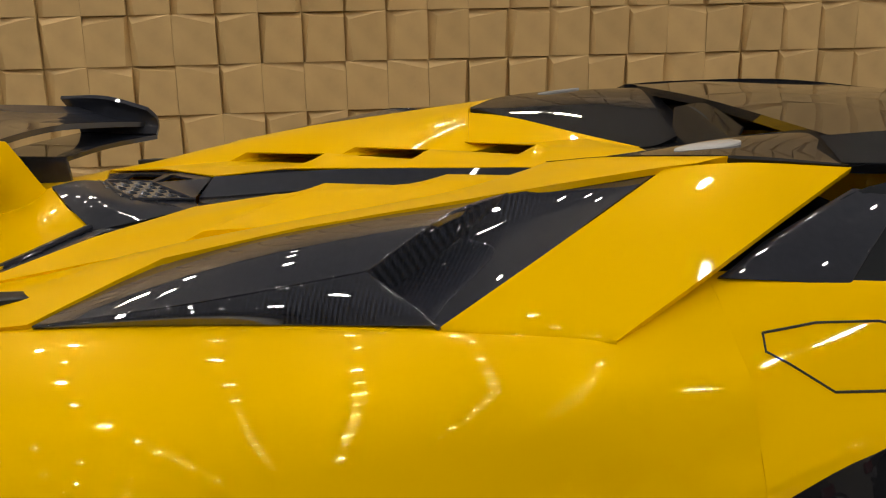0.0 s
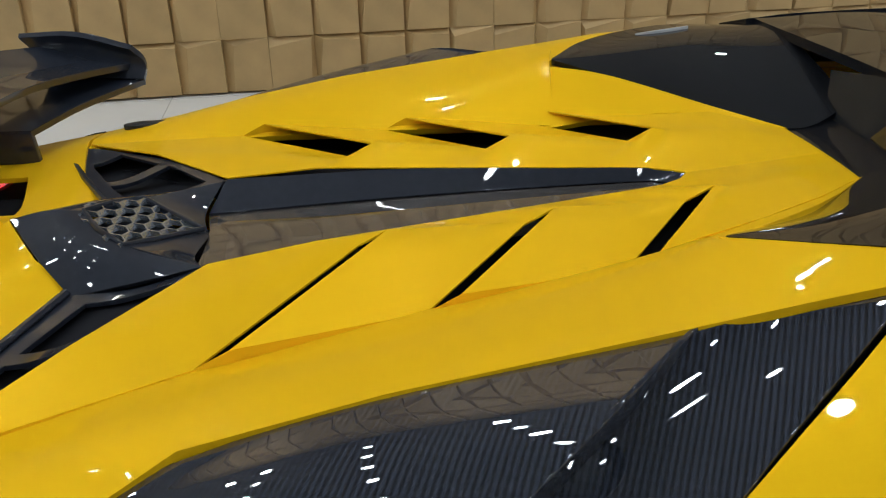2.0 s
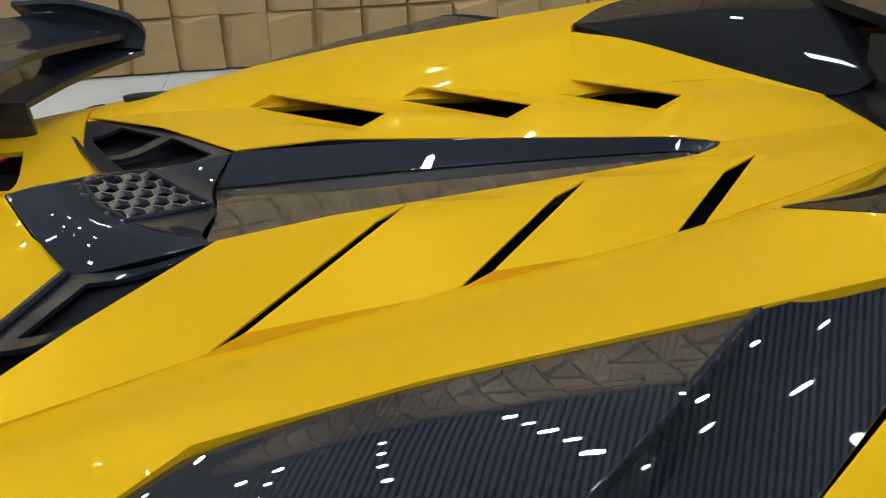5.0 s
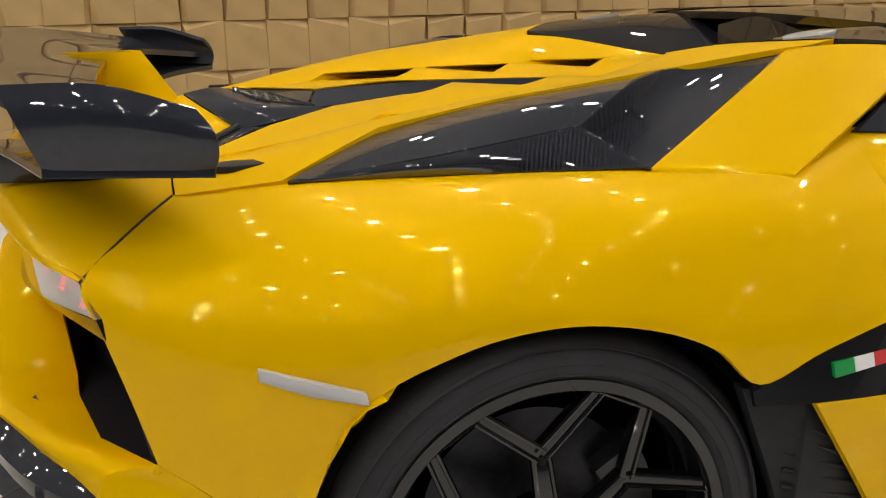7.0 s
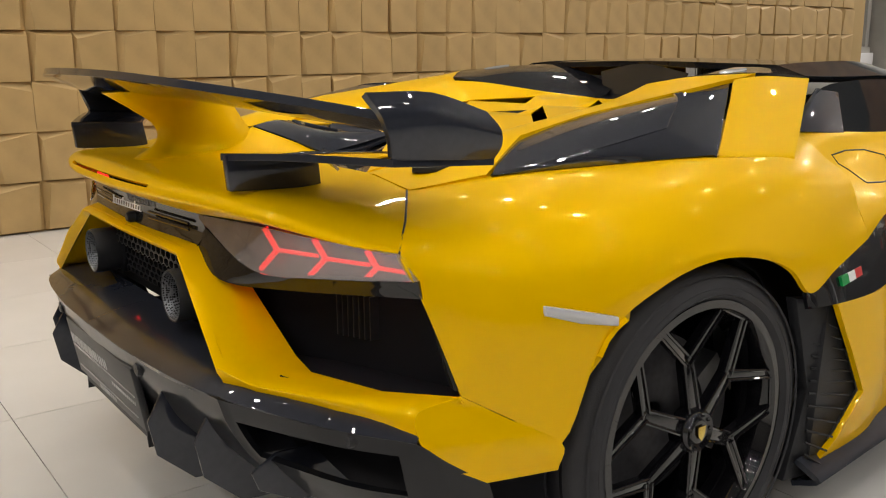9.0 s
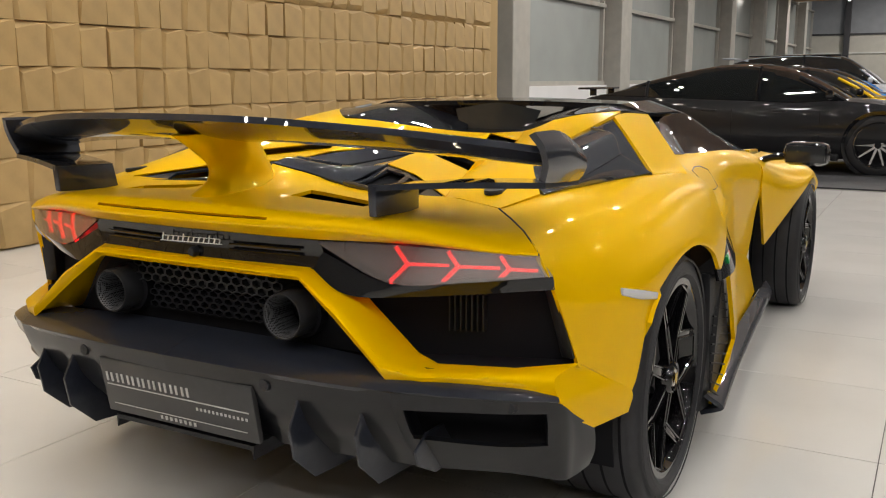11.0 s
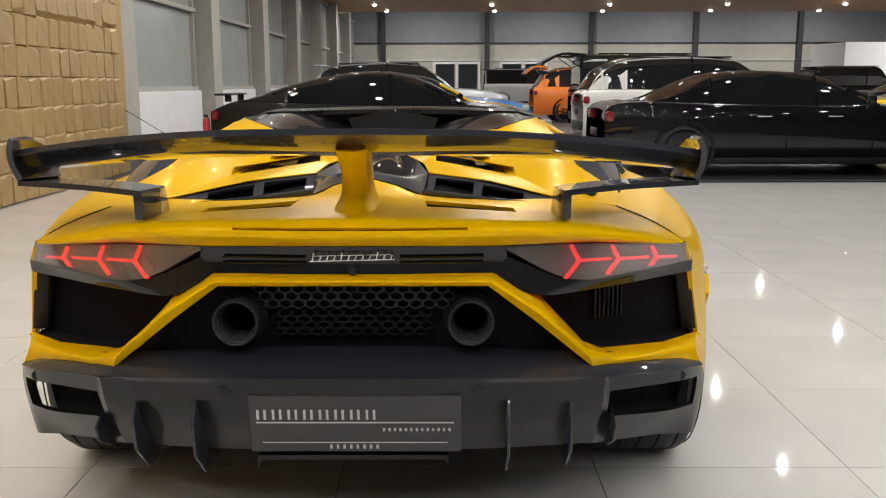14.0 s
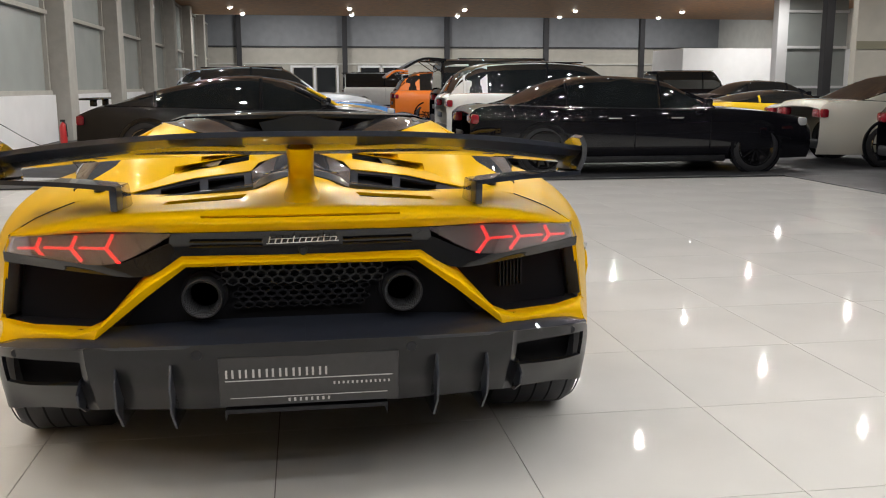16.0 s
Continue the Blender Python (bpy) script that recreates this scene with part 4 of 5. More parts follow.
tray = [(-0.24, -0.955, 0.352), (0.24, -0.955, 0.352), (0.24, -0.955, 0.315), (0.232, -0.955, 0.34), (-0.232, -0.955, 0.34), (-0.24, -0.955, 0.315)]
part("lower_blade", prism(tray, (0, 0.12, 0), 0), SATIN, car)

# dealer plate with its lines and lettering bars
plate = part("number_plate", prism([(-0.252, -0.993, 0.522), (0.272, -0.993, 0.522), (0.272, -0.967, 0.366), (-0.252, -0.967, 0.366)], (0, 0.018, 0.003), 0.004), PLATE_GREY, car, "dark grey dealer plate")


def plate_bar(x0, x1, z0, z1, mat=LENS_CLEAR):
    y = lambda z: -0.9955 + (0.522 - z) * 0.1667
    part("plate_bar", prism([(x0, y(z1), z1), (x1, y(z1), z1), (x1, y(z0), z0), (x0, y(z0), z0)], (0, 0.003, 0)), mat, plate, "", False)


for k in range(8):
    for q in (0.0, 0.0175):
        plate_bar(-0.233 + 0.0385 * k + q, -0.2268 + 0.0385 * k + q, 0.458, 0.484)
plate_bar(-0.235, 0.253, 0.4475, 0.4505)
for k in range(13):
    plate_bar(0.078 + 0.0135 * k, 0.0835 + 0.0135 * k, 0.4255, 0.4335)
plate_bar(-0.222, 0.238, 0.3925, 0.3945)
for k in range(8):
    plate_bar(-0.055 + 0.0165 * k, -0.0485 + 0.0165 * k, 0.3765, 0.3870)

# rear quarter: black panels behind the doors, roof, windscreen
quarter = [[(0.462, 0.462, 1.108), (0.459, 0.460, 1.1075), (0.456, 0.460, 1.107)], [(0.540, 0.56, 1.126), (0.44, 0.60, 1.110), (0.320, 0.650, 1.064)], [(0.615, 0.745, 1.132), (0.43, 0.80, 1.134), (0.130, 0.838, 1.031)], [(0.655, 0.92, 1.118), (0.44, 0.96, 1.146), (0.14, 0.97, 1.07)]]
pair("rear_quarter", skin(quarter, 5, 4, thick=0.012), BLACK, car, "gloss black panel behind the roof")
# oval insert whose pale grey colour stands in for the ceiling's reflection
oval = [(0.538 + 0.017 * math.cos(a) * (1 + 0.25 * math.sin(a)), 0.73 + 0.062 * math.sin(a), 1.1395 + 0.006 * math.sin(a) - 0.004 * math.cos(a)) for a in [math.pi * k / 10 for k in range(20)]]
pair("oval_insert", prism(oval, (0, 0, -0.010), 0.002), LENS_CLEAR, car, "oval insert in the black panel, ceiling reflection put into its colour")
roof_rim = [[(0.55, 0.93, 1.150), (0.655, 0.915, 1.120)], [(0.555, 1.10, 1.156), (0.672, 1.10, 1.114)], [(0.53, 1.45, 1.150), (0.66, 1.45, 1.105)], [(0.48, 1.80, 1.085), (0.63, 1.82, 1.045)], [(0.55, 2.35, 0.86), (0.66, 2.40, 0.84)]]
pair("roof_rail", skin(roof_rim, 5, 3, thick=0.02), BLACK, car, "gloss black roof rail and screen pillar")
roof = [[(-0.55, 0.95, 1.150), (0, 0.95, 1.160), (0.55, 0.95, 1.150)], [(-0.55, 1.2, 1.154), (0, 1.2, 1.168), (0.55, 1.2, 1.154)], [(-0.52, 1.50, 1.140), (0, 1.52, 1.155), (0.52, 1.50, 1.140)]]
part("roof_panel", skin(roof, 4, 5, thick=0.02), BLACK, car, "gloss black removable roof")
screen = [[(-0.52, 1.52, 1.140), (0, 1.56, 1.150), (0.52, 1.52, 1.140)], [(-0.54, 1.95, 1.02), (0, 2.02, 1.035), (0.54, 1.95, 1.02)], [(-0.56, 2.38, 0.84), (0, 2.48, 0.86), (0.56, 2.38, 0.84)]]
part("windscreen", skin(screen, 4, 5, thick=0.006), GLASS, car, "dark windscreen")
rear_glass = [[(-0.16, 0.93, 1.03), (0, 0.93, 1.04), (0.16, 0.93, 1.03)], [(-0.2, 0.95, 1.12), (0, 0.95, 1.15), (0.2, 0.95, 1.12)]]
part("rear_window", skin(rear_glass, 3, 4, thick=0.006, core=(0, 2, 1)), GLASS, car, "small upright rear window")
deck_front = [[(-0.13, 0.838, 1.028), (0, 0.845, 1.026), (0.13, 0.838, 1.028)], [(-0.16, 0.96, 1.045), (0, 0.96, 1.045), (0.16, 0.96, 1.045)]]
part("engine_deck", skin(deck_front, 3, 4, thick=0.01), BLACK, car)

# door with window, handle, side scoop; sill; front fender and nose
window = [[(0.745, 0.800, 1.040), (0.815, 0.640, 0.984)], [(0.695, 0.99, 1.095), (0.835, 0.95, 0.965)], [(0.675, 1.45, 1.095), (0.850, 1.45, 0.945)], [(0.65, 1.85, 1.030), (0.850, 1.95, 0.905)], [(0.67, 2.35, 0.855), (0.80, 2.35, 0.855)]]
pair("side_window", skin(window, 5, 3, thick=0.008), GLASS, car, "dark side window")
quarter_light = [(0.770, 0.735, 1.020), (0.705, 0.915, 1.085), (0.722, 0.99, 1.072), (0.838, 0.84, 0.966), (0.822, 0.645, 0.983)]
pair("window_corner", prism(quarter_light, (-0.015, 0, 0), 0.004), DARK_CARBON, car, "black corner piece of the side window")
door = [[(0.855, 0.6255, 0.962), (0.920, 0.6255, 0.915), (0.972, 0.6255, 0.858), (1.015, 0.6255, 0.800), (1.036, 0.6255, 0.760), (1.044, 0.6255, 0.728)],
        [(0.850, 0.80, 0.962), (0.905, 0.80, 0.907), (0.948, 0.80, 0.850), (0.980, 0.80, 0.812), (0.993, 0.80, 0.792), (1.000, 0.80, 0.775)],
        [(0.845, 1.00, 0.957), (0.898, 1.00, 0.898), (0.932, 1.00, 0.838), (0.948, 1.00, 0.808), (0.952, 1.00, 0.790), (0.955, 1.00, 0.775)],
        [(0.850, 1.45, 0.943), (0.900, 1.45, 0.88), (0.905, 1.45, 0.78), (0.890, 1.45, 0.65), (0.880, 1.45, 0.55), (0.86, 1.45, 0.40)],
        [(0.855, 1.95, 0.900), (0.920, 1.95, 0.85), (0.930, 1.95, 0.74), (0.910, 1.95, 0.60), (0.900, 1.95, 0.50), (0.88, 1.95, 0.36)]]
for row in door:
    row.insert(0, (row[0][0] - 0.06, row[0][1], row[0][2] + 0.024))
for ob in pair("door", skin(door, 5, 4, thick=0.014), YELLOW, car, "yellow scissor door"):
    s = 1 if ob.data.vertices[0].co.x > 0 else -1
    tree = BVHTree.FromPolygons([v.co for v in ob.data.vertices], [q.vertices for q in ob.data.polygons])
    ring = []
    for y, z in ((0.672, 0.925), (0.668, 0.905), (0.70, 0.888), (0.76, 0.850), (0.86, 0.842), (0.95, 0.842), (0.95, 0.905), (0.86, 0.925), (0.76, 0.930), (0.672, 0.925)):
        spot = tree.ray_cast(Vector((1.3 * s, y, z)), Vector((-s, 0, 0)))[0]
        if spot:
            ring.append(spot)
    part("door_handle", tube(ring, 0.0022, 6), SATIN, ob, "dark seam of the flush door handle")
hollow = [[(1.084, 0.300, 0.652), (1.092, 0.305, 0.614)], [(1.070, 0.432, 0.695), (1.100, 0.420, 0.610)], [(1.034, 0.625, 0.735), (1.084, 0.600, 0.602)], [(0.948, 0.95, 0.785), (1.015, 0.95, 0.592)], [(0.88, 1.45, 0.42), (0.93, 1.45, 0.40)]]
pair("side_scoop", skin(hollow, 4, 3, thick=0.01), BLACK, car, "gloss black side scoop")
for s in (-1, 1):
    for k, mat in enumerate((GREEN, WHITE, RED)):
        y0 = 0.442 + 0.042 * k
        x0 = 1.0910 - 0.0075 * k
        part("flag_stripe", prism([(s * (x0 - 0.004), y0, 0.667 + 0.002 * k), (s * (x0 - 0.011), y0 + 0.041, 0.669 + 0.002 * k), (s * (x0 - 0.004), y0 + 0.041, 0.648 + 0.002 * k), (s * (x0 + 0.003), y0, 0.646 + 0.002 * k)], (-0.02 * s, 0, 0)), mat, car, "", False)
sill_front = [[(1.106, 0.404, 0.611), (1.107, 0.485, 0.48), (1.105, 0.561, 0.356), (1.088, 0.490, 0.25), (1.068, 0.400, 0.165)], [(1.078, 0.64, 0.600), (1.084, 0.67, 0.48), (1.082, 0.70, 0.37), (1.072, 0.68, 0.26), (1.050, 0.66, 0.175)], [(1.000, 0.95, 0.59), (1.014, 0.95, 0.48), (1.018, 0.95, 0.36), (1.015, 0.95, 0.27), (1.00, 0.95, 0.18)], [(0.88, 1.95, 0.40), (0.90, 1.95, 0.35), (0.91, 1.95, 0.30), (0.92, 1.95, 0.26), (0.93, 1.95, 0.22)]]
pair("sill_panel", skin(sill_front, 5, 3, lin_v=True, thick=0.014), YELLOW, car, "yellow panel ahead of the rear wheel")
pair("sill_vent", prism([(1.066, 0.295, 0.635), (1.082, 0.410, 0.618), (1.082, 0.565, 0.356), (1.060, 0.410, 0.158), (1.045, 0.330, 0.158), (1.050, 0.400, 0.38)], (-0.03, 0, 0), 0.003), SATIN, car, "black ribbed vent ahead of the wheel")
for k in range(12):
    z = 0.19 + 0.032 * k
    y1 = 0.46 + 0.15 * (1 - abs(z - 0.38) / 0.24)
    pair("vent_rib", tube([(1.062, 0.385, z + 0.030), (1.086, y1 - 0.065, z)], 0.003, 6), SATIN, car)
skirt = [[(1.06, 0.36, 0.215), (1.115, 0.38, 0.165), (1.04, 0.38, 0.13)], [(1.00, 1.0, 0.225), (1.06, 1.0, 0.17), (0.99, 1.0, 0.13)], [(0.94, 2.2, 0.23), (0.98, 2.2, 0.17), (0.93, 2.2, 0.13)]]
pair("side_skirt", skin(skirt, 5, 4, thick=0.015, core=(0.5, 1, 0.3)), DARK_CARBON, car, "carbon side skirt")
front = [[(0.855, 1.95, 0.900), (0.93, 1.95, 0.83), (0.935, 1.95, 0.70), (0.93, 2.15, 0.42)], [(0.82, 2.35, 0.862), (0.97, 2.35, 0.795), (1.05, 2.35, 0.72), (1.06, 2.42, 0.66)], [(0.78, 2.75, 0.840), (0.97, 2.75, 0.800), (1.06, 2.72, 0.755), (1.08, 2.70, 0.725)],
         [(0.72, 3.10, 0.800), (0.90, 3.10, 0.76), (1.00, 3.05, 0.70), (1.06, 3.02, 0.62)], [(0.60, 3.65, 0.55), (0.74, 3.55, 0.52), (0.84, 3.45, 0.48), (0.90, 3.30, 0.40)]]
pair("front_fender", skin(front, 5, 4, thick=0.014), YELLOW, car, "yellow front fender")
bonnet = [[(0.0, 2.48, 0.86), (0.40, 2.44, 0.86), (0.79, 2.38, 0.878)], [(0.0, 3.0, 0.76), (0.40, 3.0, 0.78), (0.73, 3.0, 0.82)], [(0.0, 3.8, 0.45), (0.36, 3.75, 0.47), (0.60, 3.65, 0.54)]]
pair("bonnet", skin(bonnet, 5, 4, thick=0.014), YELLOW, car, "yellow front bonnet")
for s in (-1, 1):
    m = part("wing_mirror", join(box(s * 1.11, 2.08, 0.892, 0.21, 0.11, 0.11, 0.035), tube([(s * 0.87, 2.10, 0.84), (s * 0.95, 2.09, 0.868), (s * 1.03, 2.08, 0.878)], 0.016, 8)), BLACK, car, "gloss black door mirror")
    part("mirror_glass", box(s * 1.11, 2.020, 0.892, 0.175, 0.012, 0.082, 0.005), GLASS, m, "mirror glass")
part("under_body", box(0, 1.55, 0.29, 1.40, 4.1, 0.13), VOID, car, "dark underbody")
part("cabin_block", box(0, 0.55, 0.60, 1.5, 1.6, 0.55), VOID, car, "dark inner structure")


def wheel(cx, cy, r, width, rim_r, parent, side):
    """A wide tyre on a black rim with six forked spokes."""
    s = side
    rr = r
    prof = [(-width, rr - 0.07), (-width, rr - 0.02), (-width + 0.03, rr), (-0.035, rr), (-0.012, rr - 0.012), (0.004, rr - 0.045), (0.002, rim_r + 0.018), (-0.012, rim_r + 0.004), (-0.03, rim_r)]
    c = (cx, cy, r)
    mk = lambda p: lathe([(s * a, q) for a, q in p], "X", 96, c)
    w = part("wheel", mk([(-width, rim_r - 0.01), (-0.06, rim_r - 0.01), (-0.02, rim_r - 0.004), (-0.006, rim_r + 0.006), (-0.006, rim_r - 0.012), (-0.03, rim_r - 0.028), (-0.10, rim_r - 0.035)]), RIM, parent, "gloss black rim with forked spokes")
    part("tyre", mk(prof), RUBBER, w, "wide low black tyre")
    for g in (0.05, 0.11, 0.17, 0.23):
        part("tyre_groove", mk([(-g, rr + 0.0005), (-g - 0.008, rr + 0.0005)]), VOID, w)
    part("brake_disc", mk([(-0.14, 0.03), (-0.14, 0.19), (-0.165, 0.19), (-0.165, 0.03)]), DISC, w, "large dark brake disc")
    cal = []
    for k in range(7):
        a = radians(-35 + 70 * k / 6)
        cal.append([(cx - s * 0.10, cy + 0.13 * math.cos(a), r + 0.13 * math.sin(a)), (cx - s * 0.10, cy + 0.215 * math.cos(a), r + 0.215 * math.sin(a))])
    part("brake_caliper", skin(cal, 2, 2, thick=0.07, core=(cx - s * 0.5, cy, r)), CALIPER, w, "dark grey brake caliper")
    part("hub_cap", mk([(-0.05, 0.052), (-0.012, 0.050), (-0.004, 0.044), (-0.012, 0.030), (-0.006, 0.026), (-0.004, 0.001)]), RIM, w, "round hub cap")
    part("hub_badge", prism([(cx - s * 0.002, cy - 0.013, r + 0.016), (cx - s * 0.002, cy + 0.013, r + 0.016), (cx - s * 0.002, cy + 0.011, r - 0.006), (cx - s * 0.002, cy, r - 0.019), (cx - s * 0.002, cy - 0.011, r - 0.006)], (s * 0.003, 0, 0), 0.001), GOLD, w, "small gold shield badge")
    part("hub_bolts", join(*[lathe([(s * -0.014, 0.001), (s * -0.006, 0.005), (s * -0.02, 0.006)], "X", 6, (cx, cy + 0.038 * math.cos(k * math.pi / 5), r + 0.038 * math.sin(k * math.pi / 5))) for k in range(10)]), RIM, w)

    def bar(p, q, wa, wb, x0, x1):
        """One arm of a spoke: a flat web with a raised ridge along either edge."""
        p, q = Vector(p), Vector(q)
        n = Vector((-(q - p).y, (q - p).x)).normalized()
        at = lambda v, xx: Vector((cx + s * xx, cy + v.x, r + v.y))
        web = prism([at(p + n * wa, x0 - 0.004), at(q + n * wb, x1 - 0.004), at(q - n * wb, x1 - 0.004), at(p - n * wa, x0 - 0.004)], (-s * 0.026, 0, 0), 0.003)
        return join(web, tube([at(p + n * wa, x0 - 0.004), at(q + n * wb, x1 - 0.004)], 0.0042, 6), tube([at(p - n * wa, x0 - 0.004), at(q - n * wb, x1 - 0.004)], 0.0042, 6))

    for k in range(6):
        a = radians(60 * k + 36)
        polar = lambda rad, deg: Vector((math.cos(a + radians(deg)), math.sin(a + radians(deg)))) * (rim_r * rad)
        fork, e1, e2 = polar(0.55, 0), polar(0.96, 21), polar(0.96, -21)
        sp = join(bar(polar(0.13, 0), fork, 0.017, 0.013, -0.014, -0.030), bar(fork, e1, 0.011, 0.009, -0.030, -0.012), bar(fork, e2, 0.011, 0.009, -0.030, -0.012), bar(e1, polar(0.97, 39), 0.006, 0.006, -0.012, -0.012))
        part("spoke", sp, RIM, w)
    for q in (0.018, 0.034, 0.062):
        part("sidewall_rib", lathe([(s * 0.0005, rim_r + q - 0.003), (s * 0.0045, rim_r + q), (s * 0.0005, rim_r + q + 0.003)], "X", 96, c), RUBBER, w)


for s in (-1, 1):
    wheel(s * 1.045, 0.0, 0.375, 0.33, 0.292, car, s)
    wheel(s * 1.065, 2.72, 0.345, 0.25, 0.268, car, s)


# ---- parked cars in the hall behind ----
def paint(name, colour, rough=0.25, metal=0.0):
    return material(name, colour, rough, metal, 1.0, var=0.02, scale=500)


P_BLACK = material("black_car_paint", (0.006, 0.006, 0.009), 0.4, 0.0, 1.0, 0.05)
PARK_GLASS = material("tinted_car_glass", (0.012, 0.015, 0.017), 0.02, 0.0, 1.0, 0.6)
P_MATT = material("matt_charcoal_paint", (0.014, 0.0145, 0.018), 0.4, 0.0, 0.5, 0.15)
P_WHITE = paint("white_car_paint", (0.74, 0.74, 0.73))
P_ORANGE = paint("orange_car_paint", (0.80, 0.20, 0.02))
P_SILVER = paint("silver_car_paint", (0.42, 0.44, 0.47), 0.3, 0.25)
P_BLUE = paint("blue_car_paint", (0.03, 0.16, 0.45))
P_CREAM = paint("cream_car_paint", (0.62, 0.60, 0.54))
P_YELLOW = paint("yellow_car_paint", (0.80, 0.52, 0.01))
TAIL_RED = material("red_tail_lens", (0.24, 0.008, 0.018), 0.12, 0.0, 1.0)
HEAD = material("head_lamp_lens", (0.55, 0.57, 0.6), 0.08, 0.2, 1.0)

# side profiles as shares of length and height: (along from tail, shoulder height, roof height or 0)
SHAPES = {
    "fastback": ((0.00, 0.60, 0.0), (0.04, 0.66, 0.0), (0.08, 0.69, 0.70), (0.22, 0.68, 0.86), (0.40, 0.66, 0.99), (0.52, 0.65, 0.995), (0.62, 0.64, 0.90), (0.74, 0.66, 0.66), (0.88, 0.60, 0.0), (0.97, 0.50, 0.0), (1.00, 0.42, 0.0)),
    "saloon": ((0.00, 0.62, 0.0), (0.03, 0.69, 0.0), (0.12, 0.70, 0.71), (0.27, 0.68, 0.95), (0.40, 0.67, 1.0), (0.54, 0.66, 0.97), (0.62, 0.66, 0.85), (0.70, 0.67, 0.68), (0.86, 0.63, 0.0), (0.97, 0.56, 0.0), (1.00, 0.46, 0.0)),
    "suv": ((0.00, 0.58, 0.0), (0.02, 0.63, 0.66), (0.07, 0.64, 0.86), (0.16, 0.64, 0.97), (0.40, 0.63, 1.0), (0.55, 0.62, 0.97), (0.64, 0.62, 0.82), (0.72, 0.63, 0.64), (0.88, 0.60, 0.0), (0.97, 0.54, 0.0), (1.00, 0.44, 0.0)),
    "boxy": ((0.00, 0.56, 0.0), (0.01, 0.60, 0.64), (0.02, 0.61, 0.96), (0.10, 0.61, 1.0), (0.45, 0.61, 1.0), (0.56, 0.61, 0.99), (0.62, 0.61, 0.80), (0.66, 0.61, 0.62), (0.90, 0.58, 0.0), (0.99, 0.56, 0.0), (1.00, 0.50, 0.0)),
    "supercar": ((0.00, 0.70, 0.0), (0.04, 0.76, 0.0), (0.15, 0.78, 0.79), (0.30, 0.76, 0.92), (0.44, 0.74, 1.0), (0.54, 0.72, 0.98), (0.64, 0.70, 0.84), (0.76, 0.68, 0.69), (0.88, 0.58, 0.0), (0.97, 0.44, 0.0), (1.00, 0.36, 0.0)),
}


